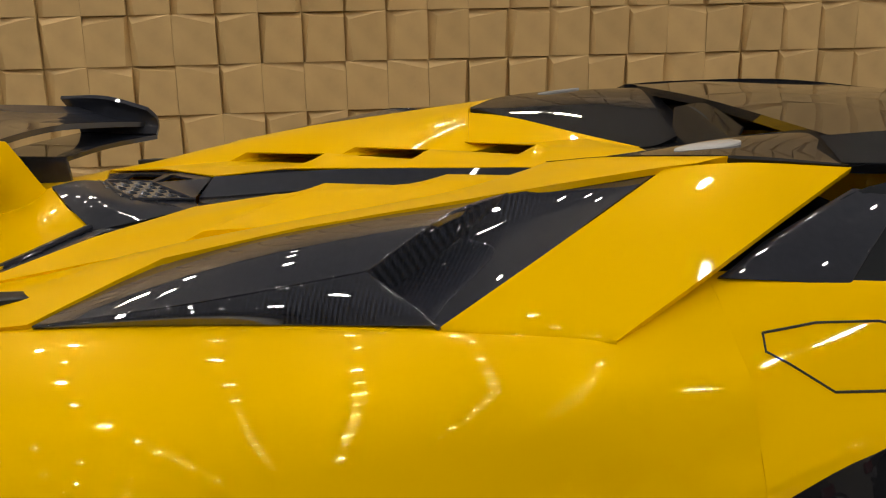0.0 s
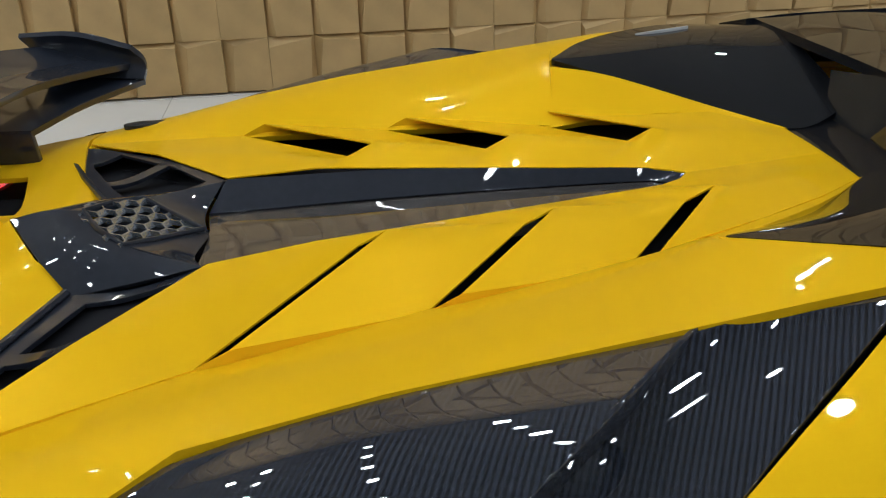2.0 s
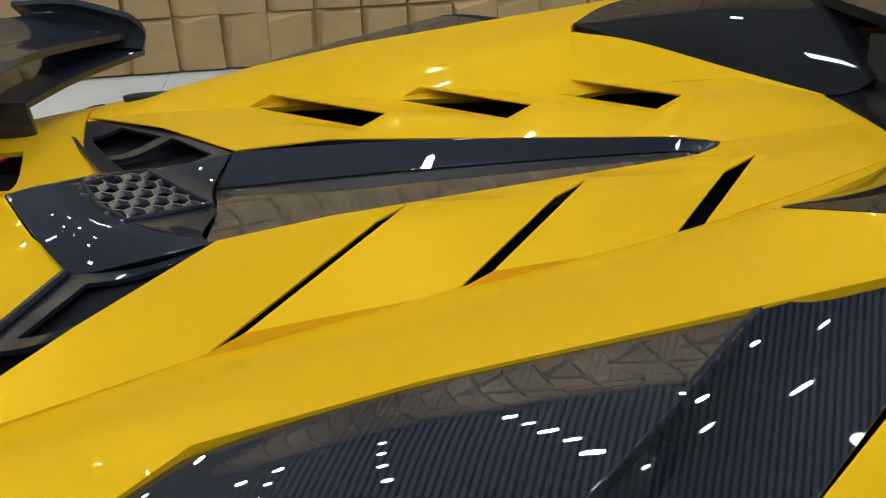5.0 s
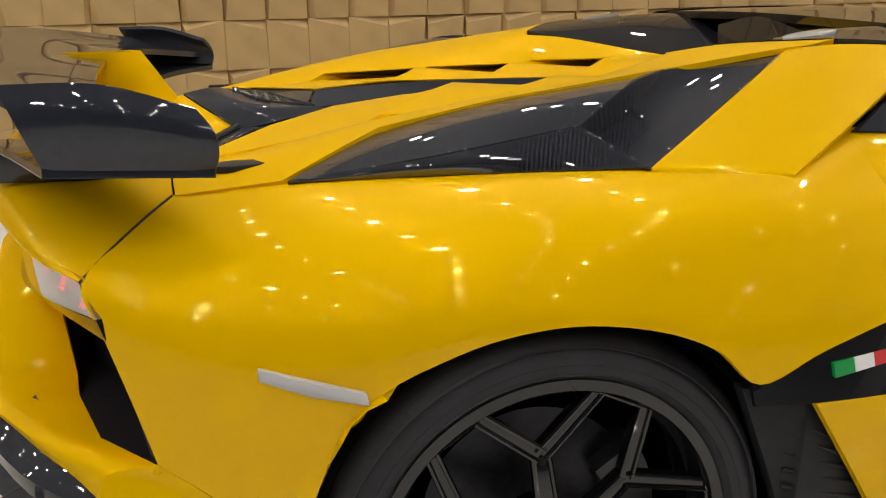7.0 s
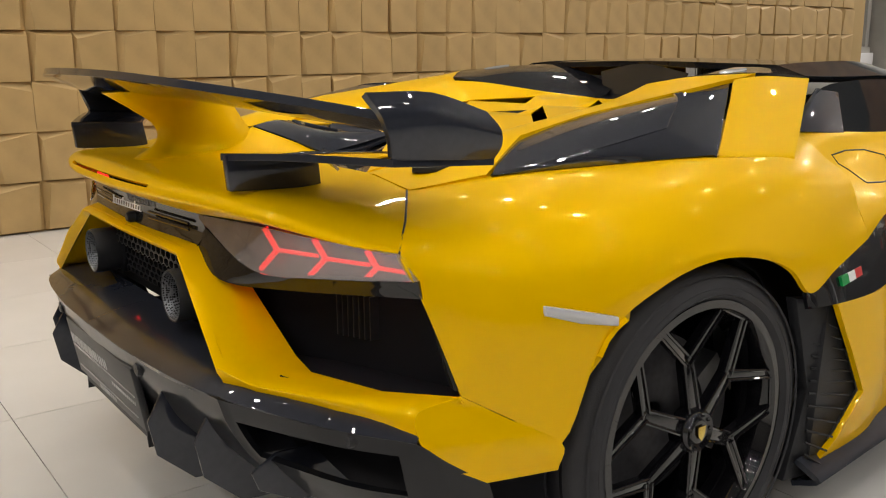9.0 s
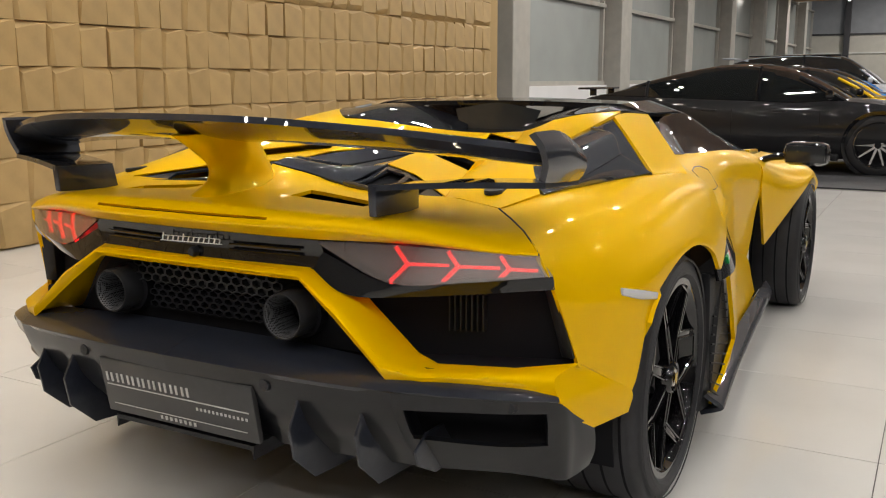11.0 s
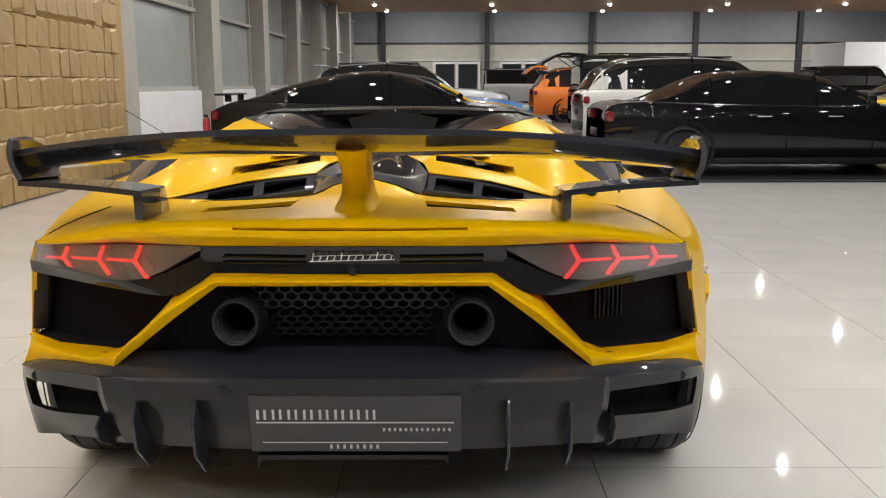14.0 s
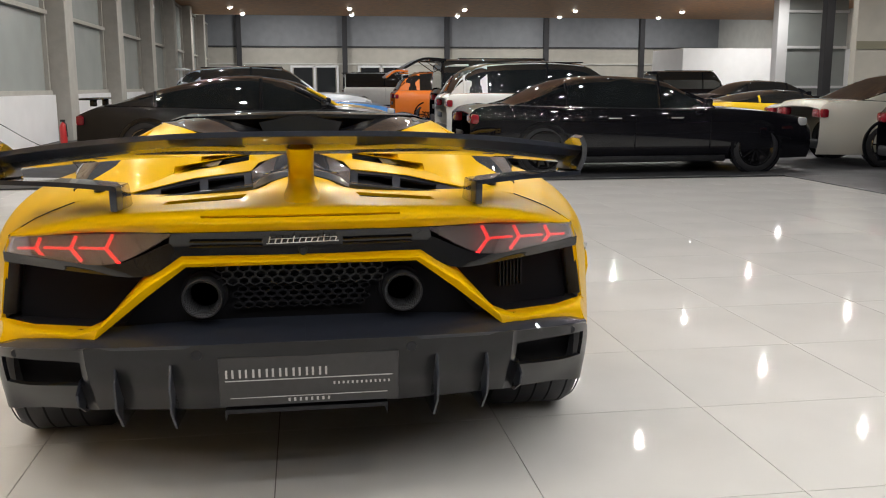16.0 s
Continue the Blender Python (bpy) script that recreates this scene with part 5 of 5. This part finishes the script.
def parked_car(label, shape, mat, length, width, height, at, rim=RIM, roof_mat=None, wheel_r=0.36, spoiler=0.0, hatch=0.0):
    c = thing("parked_car", label, "car", "cars parked in the hall", "", at)
    prof = SHAPES[shape]
    w, zb = width / 2, 0.19 * (1.25 if shape in ("suv", "boxy") else 1.0)
    body, glass, roof = [], [], []
    for k, (a, sh, rf) in enumerate(prof):
        y, zs = (a - 0.5) * length, sh * height
        taper = 1 - 0.16 * max(0, abs(a - 0.5) * 2 - 0.72) / 0.28
        if shape == "boxy":
            taper = 1 - 0.03 * max(0, abs(a - 0.5) * 2 - 0.9) / 0.1
        ww = w * taper
        half = [(ww * 0.90, y, zb), (ww * 0.985, y, zb + (zs - zb) * 0.25), (ww, y, zb + (zs - zb) * 0.62), (ww * 0.955, y, zs - 0.03), (ww * 0.86, y, zs), (ww * 0.45, y, zs + 0.025), (0, y, zs + 0.03)]
        body.append(half + [(-x, yy, z) for x, yy, z in half[-2::-1]])
        if rf:
            zr = rf * height
            t = (zr - zs) / (height * 0.36)
            wt = ww * (0.86 - 0.20 * max(0, t) * (0.6 if shape in ("boxy", "suv") else 1))
            glass.append([(ww * 0.87, y, zs - 0.01), ((ww * 0.87 + wt) / 2 + 0.012, y, (zs + zr) / 2 + 0.005), (wt, y, zr - 0.035), (wt * 0.6, y, zr), (0, y, zr + 0.012), (-wt * 0.6, y, zr), (-wt, y, zr - 0.035), (-(ww * 0.87 + wt) / 2 - 0.012, y, (zs + zr) / 2 + 0.005), (-ww * 0.87, y, zs - 0.01)])
            roof.append((y, wt, zr, ww * 0.87, zs))
    cr = (0, 0, height * 0.35)
    b = part("body", skin(body, 3, 2, thick=0.02, core=cr), mat, c)
    part("glasshouse", skin(glass, 3, 2, thick=0.01, core=cr), PARK_GLASS, c, "dark tinted windows")
    top = [[(wt * 1.01, y, zr - 0.030), (wt * 0.62, y, zr + 0.008), (0, y, zr + 0.02), (-wt * 0.62, y, zr + 0.008), (-wt * 1.01, y, zr - 0.030)] for y, wt, zr, _, _ in roof[1 if shape in ("suv", "boxy") else 2:-2]]
    part("roof", skin(top, 3, 3, thick=0.018, core=cr), roof_mat or mat, c)
    for s in (-1, 1):
        mid = len(roof) // 2
        for i in ((1, mid, len(roof) - 1) if shape != "boxy" else (1, mid, len(roof) - 2)):
            y, wt, zr, wb, zs = roof[i]
            y2, wt2, zr2, wb2, zs2 = roof[max(i - 1, 0)] if i == len(roof) - 1 else roof[i]
            part("roof_pillar", tube([(s * (wb + 0.004), y, zs - 0.01), (s * ((wb + wt2) / 2 + 0.020), (y + y2) / 2, (zs + zr2) / 2), (s * (wt2 + 0.006), y2, zr2 - 0.03)], 0.026, 6), mat if i != mid else BLACK, c)
        if shape in ("saloon", "suv", "fastback"):
            # broad painted pillar behind the side glass
            n = 3 if shape == "suv" else 2
            panel = [[(s * (r[3] + 0.006), r[0], r[4] - 0.01), (s * ((r[3] + r[1]) / 2 + 0.020), r[0], (r[4] + r[2]) / 2 + 0.006), (s * (r[1] + 0.010), r[0], r[2] - 0.030)] for r in roof[:n]]
            part("rear_pillar", skin(panel, 4, 3, thick=0.014, core=cr), mat, c)
        part("window_trim", tube([(s * (r[3] + 0.012), r[0], r[4] + 0.004) for r in roof], 0.012, 6), CHROME if shape in ("saloon", "suv") else BLACK, c)
        for yy in (-0.5 + 0.20, 0.5 - 0.18):
            wx = s * (w - 0.004)
            prof_t = [(s * -0.23, wheel_r - 0.06), (s * -0.23, wheel_r), (s * -0.02, wheel_r), (s * 0.004, wheel_r - 0.05), (0.0, wheel_r * 0.78), (s * -0.03, wheel_r * 0.74)]
            wh = part("wheel", lathe(prof_t, "X", 40, (wx, yy * length, wheel_r)), RUBBER, c, "black tyre")
            part("arch", lathe([(s * -0.02, wheel_r * 1.16), (s * 0.006, wheel_r * 1.14), (s * 0.006, wheel_r * 1.02), (s * -0.10, wheel_r * 1.0)], "X", 40, (wx, yy * length, wheel_r)), BLACK, c)
            part("rim", lathe([(s * -0.02, wheel_r * 0.78), (s * 0.002, wheel_r * 0.76), (s * -0.02, wheel_r * 0.66), (s * -0.09, wheel_r * 0.6), (s * -0.09, 0.01)], "X", 40, (wx, yy * length, wheel_r)), VOID if rim is CHROME else rim, wh)
            sp = []
            for k in range(10):
                a = 2 * math.pi * k / 10
                d, t = Vector((0, math.cos(a), math.sin(a))), Vector((0, -math.sin(a), math.cos(a)))
                o = Vector((wx - s * 0.012, yy * length, wheel_r))
                sp.append(prism([o + d * 0.04 + t * 0.016, o + d * wheel_r * 0.74 + t * 0.011, o + d * wheel_r * 0.74 - t * 0.011, o + d * 0.04 - t * 0.016], (-s * 0.02, 0, 0)))
            sp.append(lathe([(s * -0.004, wheel_r * 0.77), (s * 0.004, wheel_r * 0.74), (s * -0.012, wheel_r * 0.71)], "X", 40, (wx, yy * length, wheel_r)))
            part("spokes", join(*sp), rim, wh)
        a, sh, _ = prof[-3]
        fy, fz = length * 0.47, prof[-2][1] * height * 0.93
        part("head_lamp", box(s * w * 0.72, fy, fz, 0.32, 0.16, 0.13, 0.04), HEAD, c, "clear head lamp")
        part("tail_lamp", box(s * w * 0.70, -length * 0.488, prof[0][1] * height * 0.92, 0.40, 0.12, 0.15, 0.04), TAIL_RED, c, "dark red tail lamp")
        ym = roof[-1][0] - 0.20
        part("door_mirror", join(box(s * (w + 0.07), ym, roof[-1][4] + 0.09, 0.16, 0.10, 0.12, 0.035), box(s * (w - 0.02), ym, roof[-1][4] + 0.03, 0.10, 0.05, 0.04, 0.01)), BLACK if shape == "fastback" else mat, c)
        part("sill", box(s * w * 0.95, 0, zb + 0.02, 0.06, length * 0.46, 0.09, 0.02), SATIN, c)
        part("door_line", box(s * (w * 0.998), -0.04 * length, height * 0.42, 0.006, 0.008, height * 0.32), VOID, c, "", False)
        part("door_line", box(s * (w * 0.998), 0.18 * length, height * 0.42, 0.006, 0.008, height * 0.32), VOID, c, "", False)
        for q in ((-0.10, 0.08) if shape != "supercar" else (0.0,)):
            part("door_grip", box(s * (w + 0.006), q * length, prof[4][1] * height * 0.86, 0.025, 0.20, 0.025, 0.008), mat if shape != "saloon" else CHROME, c)
    part("grille", box(0, length * 0.492, height * 0.32, width * 0.55, 0.06, height * 0.18, 0.02), SATIN, c, "dark front grille")
    part("rear_bumper", box(0, -length * 0.492, height * 0.24, width * 0.80, 0.08, height * 0.10, 0.03), SATIN, c, "dark rear bumper insert")
    part("plate_blank", box(0, -length * 0.503, height * 0.40, 0.50, 0.02, 0.11, 0.004), PLATE_GREY, c)
    if spoiler:
        part("spoiler", join(box(0, -length * 0.475, prof[2][1] * height + spoiler, width * 0.72, 0.20, 0.03, 0.012), box(width * 0.22, -length * 0.465, prof[2][1] * height + spoiler / 2, 0.03, 0.10, spoiler, 0.005), box(-width * 0.22, -length * 0.465, prof[2][1] * height + spoiler / 2, 0.03, 0.10, spoiler, 0.005)), BLACK, c, "black boot spoiler")
    if hatch:
        # raised tailgate, hinged at the rear edge of the roof
        y0, z0, wh = roof[1][0] + 0.10, height + 0.02, roof[2][1] * 0.94
        gate = [[(-wh, y0, z0), (wh, y0, z0)], [(-wh, y0 - hatch * 0.55, z0 + 0.02), (wh, y0 - hatch * 0.55, z0 + 0.02)], [(-wh * 0.97, y0 - hatch, z0 - 0.20), (wh * 0.97, y0 - hatch, z0 - 0.20)]]
        g = part("tailgate", skin(gate, 4, 4, thick=0.06, core=cr), mat, c, "raised open tailgate")
        low = [[(x * 0.82, y, z - 0.065) for x, y, z in row] for row in gate[:2]]
        part("rear_pane", skin(low, 3, 3, thick=0.012, core=cr), PARK_GLASS, g, "dark rear window")
        for s in (-1, 1):
            part("gas_strut", tube([(s * wh * 0.95, y0 + 0.02, z0 - 0.42), (s * wh * 0.92, y0 - hatch * 0.5, z0 - 0.05)], 0.012, 6), BLACK, g)
        # solid near-black block in place of the shaded luggage space
        part("cargo_opening", box(0, y0 - 0.02, height * 0.72, wh * 1.7, 0.06, height * 0.42, 0.02), VOID, c, "near-black block painting the shade of the luggage space")
    if shape in ("suv", "boxy"):
        for s in (-1, 1):
            part("roof_bar", tube([(s * roof[2][1] * 0.92, roof[2][0], roof[2][2] + 0.02), (s * roof[2][1] * 0.92, roof[-3][0], roof[-3][2] + 0.035)], 0.016, 6), BLACK, c)
        part("roof_spoiler", box(0, roof[1][0] - 0.02, roof[2][2] - 0.02, roof[2][1] * 1.7, 0.28, 0.04, 0.015), BLACK if shape == "boxy" else mat, c)
    return c


R = -90
parked_car("matt charcoal four-door fastback with a small boot spoiler", "fastback", P_MATT, 5.15, 1.95, 1.43, pose(-0.70, 11.35, 0.008, 0, 0, R), CHROME, BLACK, 0.385, 0.11)
parked_car("black luxury saloon standing on the dark floor", "saloon", P_BLACK, 5.30, 1.98, 1.42, pose(5.05, 10.25, 0.008, 0, 0, R), RIM)
parked_car("white luxury SUV with red tail lamps", "suv", P_WHITE, 5.14, 2.00, 1.76, pose(5.42, 15.3, 0.008, 0, 0, R), CHROME)
parked_car("tall black off-road SUV with a roof spoiler", "boxy", P_BLACK, 4.80, 2.00, 1.92, pose(5.75, 19.6, 0.008, 0, 0, R), RIM, hatch=1.05)
parked_car("orange SUV parked beside a black off-roader", "suv", P_ORANGE, 5.10, 2.02, 1.76, pose(5.6, 27.5, 0.008, 0, 0, R), RIM, hatch=0.75)
parked_car("white boxy off-road car at the far end", "boxy", P_WHITE, 4.80, 1.93, 1.97, pose(4.6, 46.0, 0.008, 0, 0, R), RIM)
parked_car("yellow grand tourer with a black roof", "fastback", P_YELLOW, 4.7, 1.94, 1.41, pose(-0.45, 14.2, 0.008, 0, 0, R), RIM, BLACK, 0.36)
parked_car("blue saloon with a long bonnet", "saloon", P_BLUE, 5.0, 1.92, 1.43, pose(-0.45, 17.0, 0.008, 0, 0, R), CHROME)
parked_car("silver SUV with roof bars", "suv", P_SILVER, 5.0, 1.98, 1.76, pose(-0.7, 20.2, 0.008, 0, 0, R), CHROME)
parked_car("low yellow supercar with black roof", "supercar", P_YELLOW, 4.6, 1.98, 1.16, pose(11.4, 17.2, 0.008, 0, 0, R), RIM, BLACK)
parked_car("low white supercar with black roof", "supercar", P_WHITE, 4.6, 1.98, 1.18, pose(11.9, 13.6, 0.008, 0, 0, R), CHROME, BLACK)
parked_car("cream luxury saloon seen from its tail", "saloon", P_CREAM, 5.3, 2.0, 1.48, pose(10.85, 10.45, 0.008, 0, 0, -96), CHROME)
parked_car("black saloon with chrome exhausts beside a cream saloon", "saloon", P_BLACK, 5.0, 1.95, 1.44, pose(10.75, 7.70, 0.008, 0, 0, -94), RIM)
parked_car("black off-road car before the white partition", "boxy", P_BLACK, 4.5, 1.9, 1.85, pose(16.5, 33.0, 0.008, 0, 0, R), RIM)
parked_car("black saloon in the far row", "saloon", P_BLACK, 4.9, 1.9, 1.42, pose(14.8, 24.0, 0.008, 0, 0, R), RIM)


# ---- floor tiles ----
def tile_mesh(w, h):
    bm = prism([(-w, -h, -0.012), (w, -h, -0.012), (w, h, -0.012), (-w, h, -0.012)], (0, 0, 0.012))
    me = bpy.data.meshes.new("floor_tile")
    bm.to_mesh(me)
    bm.free()
    me.materials.append(TILE)
    return me


TW, TH, TX, TY = 0.848, 0.795, 0.735, -0.235
one = tile_mesh(TW / 2 - 0.0018, TH / 2 - 0.0018)
for i in range(-6, 13):
    for j in range(-6, 12):
        y = TY + (j + 0.5) * TH
        x = TX + (i + 0.5) * TW
        if y < 8.55 - TH / 2:
            t = new("floor_tile", one)
            t.parent = ground
            t.location = (x, y, 0)
rest = bmesh.new()
for i in range(-8, 34):
    for j in range(-14, 12):
        if (-6 <= i < 13 and -6 <= j < 12):
            continue
        x, y = TX + (i + 0.5) * TW, TY + (j + 0.5) * TH
        if y < 8.55 - TH / 2:
            a, b = TW / 2 - 0.0018, TH / 2 - 0.0018
            rest.faces.new([rest.verts.new(p) for p in ((x - a, y - b, 0), (x + a, y - b, 0), (x + a, y + b, 0), (x - a, y + b, 0))])
tagged(part("floor_tiles_rest", rest, TILE, ground, "", False), "", "", "", "stuff")

# ---- faceted panels of the gold wall ----
PW, PH = 0.2875, 0.335


def facet(front, left, right, top, bottom):
    """A block on the wall: a leaning front with broad bevels. left, right: widths at the top and the foot; top, bottom: heights at either side."""
    w, h = PW / 2 - 0.0004, PH / 2 - 0.0004
    corners = ((-w, h, left[0], top[0]), (w, h, -right[0], top[1]), (w, -h, -right[1], -bottom[1]), (-w, -h, left[1], -bottom[0]))
    rim, face = [], []
    for (y, z, dy, dz), d in zip(corners, [0.056 + (d - 0.059) * 1.5 for d in front]):
        rim.append((d - 0.002 if max(abs(dy), abs(dz)) < 0.012 else 0.017, y, z))
        face.append((d, y + dy, z - 1.25 * dz))
    foot = [(-0.004, y, z) for _, y, z in rim]
    skirt = [(8 + k, 8 + (k + 1) % 4, (k + 1) % 4, k) for k in range(4)]
    return rim + face + foot, [(0, 1, 5, 4), (1, 2, 6, 5), (2, 3, 7, 6), (3, 0, 4, 7), (4, 5, 6), (4, 6, 7)] + skirt


S = 0.0015
KINDS = [facet(*k) for k in (((0.066, 0.060, 0.056, 0.062), (0.055, 0.018), (S, S), (0.020, 0.030), (S, S)),
                             ((0.058, 0.058, 0.062, 0.060), (S, S), (S, S), (S, 0.055), (S, S)),
                             ((0.054, 0.064, 0.060, 0.052), (0.070, 0.045), (S, S), (0.034, S), (S, S)),
                             ((0.062, 0.056, 0.058, 0.064), (S, S), (0.018, 0.035), (0.050, 0.012), (S, S)),
                             ((0.060, 0.062, 0.056, 0.058), (0.030, 0.055), (S, S), (0.045, S), (S, S)),
                             ((0.056, 0.052, 0.066, 0.066), (S, 0.030), (S, 0.028), (S, S), (0.048, 0.052)),
                             ((0.054, 0.058, 0.068, 0.062), (0.020, 0.045), (S, S), (S, S), (0.050, 0.036)),
                             ((0.060, 0.056, 0.060, 0.066), (S, S), (S, 0.020), (S, 0.020), (0.030, 0.055)))]
shared = []
for v, f in KINDS:
    me = bpy.data.meshes.new("wall_panel")
    me.from_pydata(v, [], f)
    me.materials.append(PANEL)
    me.update()
    shared.append(me)
wall_ob = bpy.data.objects["wall_panelled"]
rng = random.Random(5)
rv, rf = [], []
for i in range(66):
    for j in range(16):
        y, z = 9.96 - (i + 0.5) * PW, 0.015 + (j + 0.5) * PH
        k = rng.randrange(5) if j < 6 else rng.choice((2, 4, 5, 5, 6, 6, 7))
        if z > CEIL:
            continue
        if j in range(1, 8) and -1.7 < y < 9.99:
            t = new("wall_panel", shared[k])
            t.parent = wall_ob
            t.matrix_basis = Matrix.Translation((PX - 0.06, y, z))
        else:
            n = len(rv)
            v, f = KINDS[k]
            rv += [(a + PX - 0.06, b + y, c + z) for a, b, c in v]
            rf += [tuple(q + n for q in g) for g in f]
me = bpy.data.meshes.new("wall_panels_rest")
me.from_pydata(rv, [], rf)
me.materials.append(PANEL_REST)
rest = new("wall_panels_rest", me)
rest.parent = wall_ob
tagged(rest, "", "", "", "stuff")
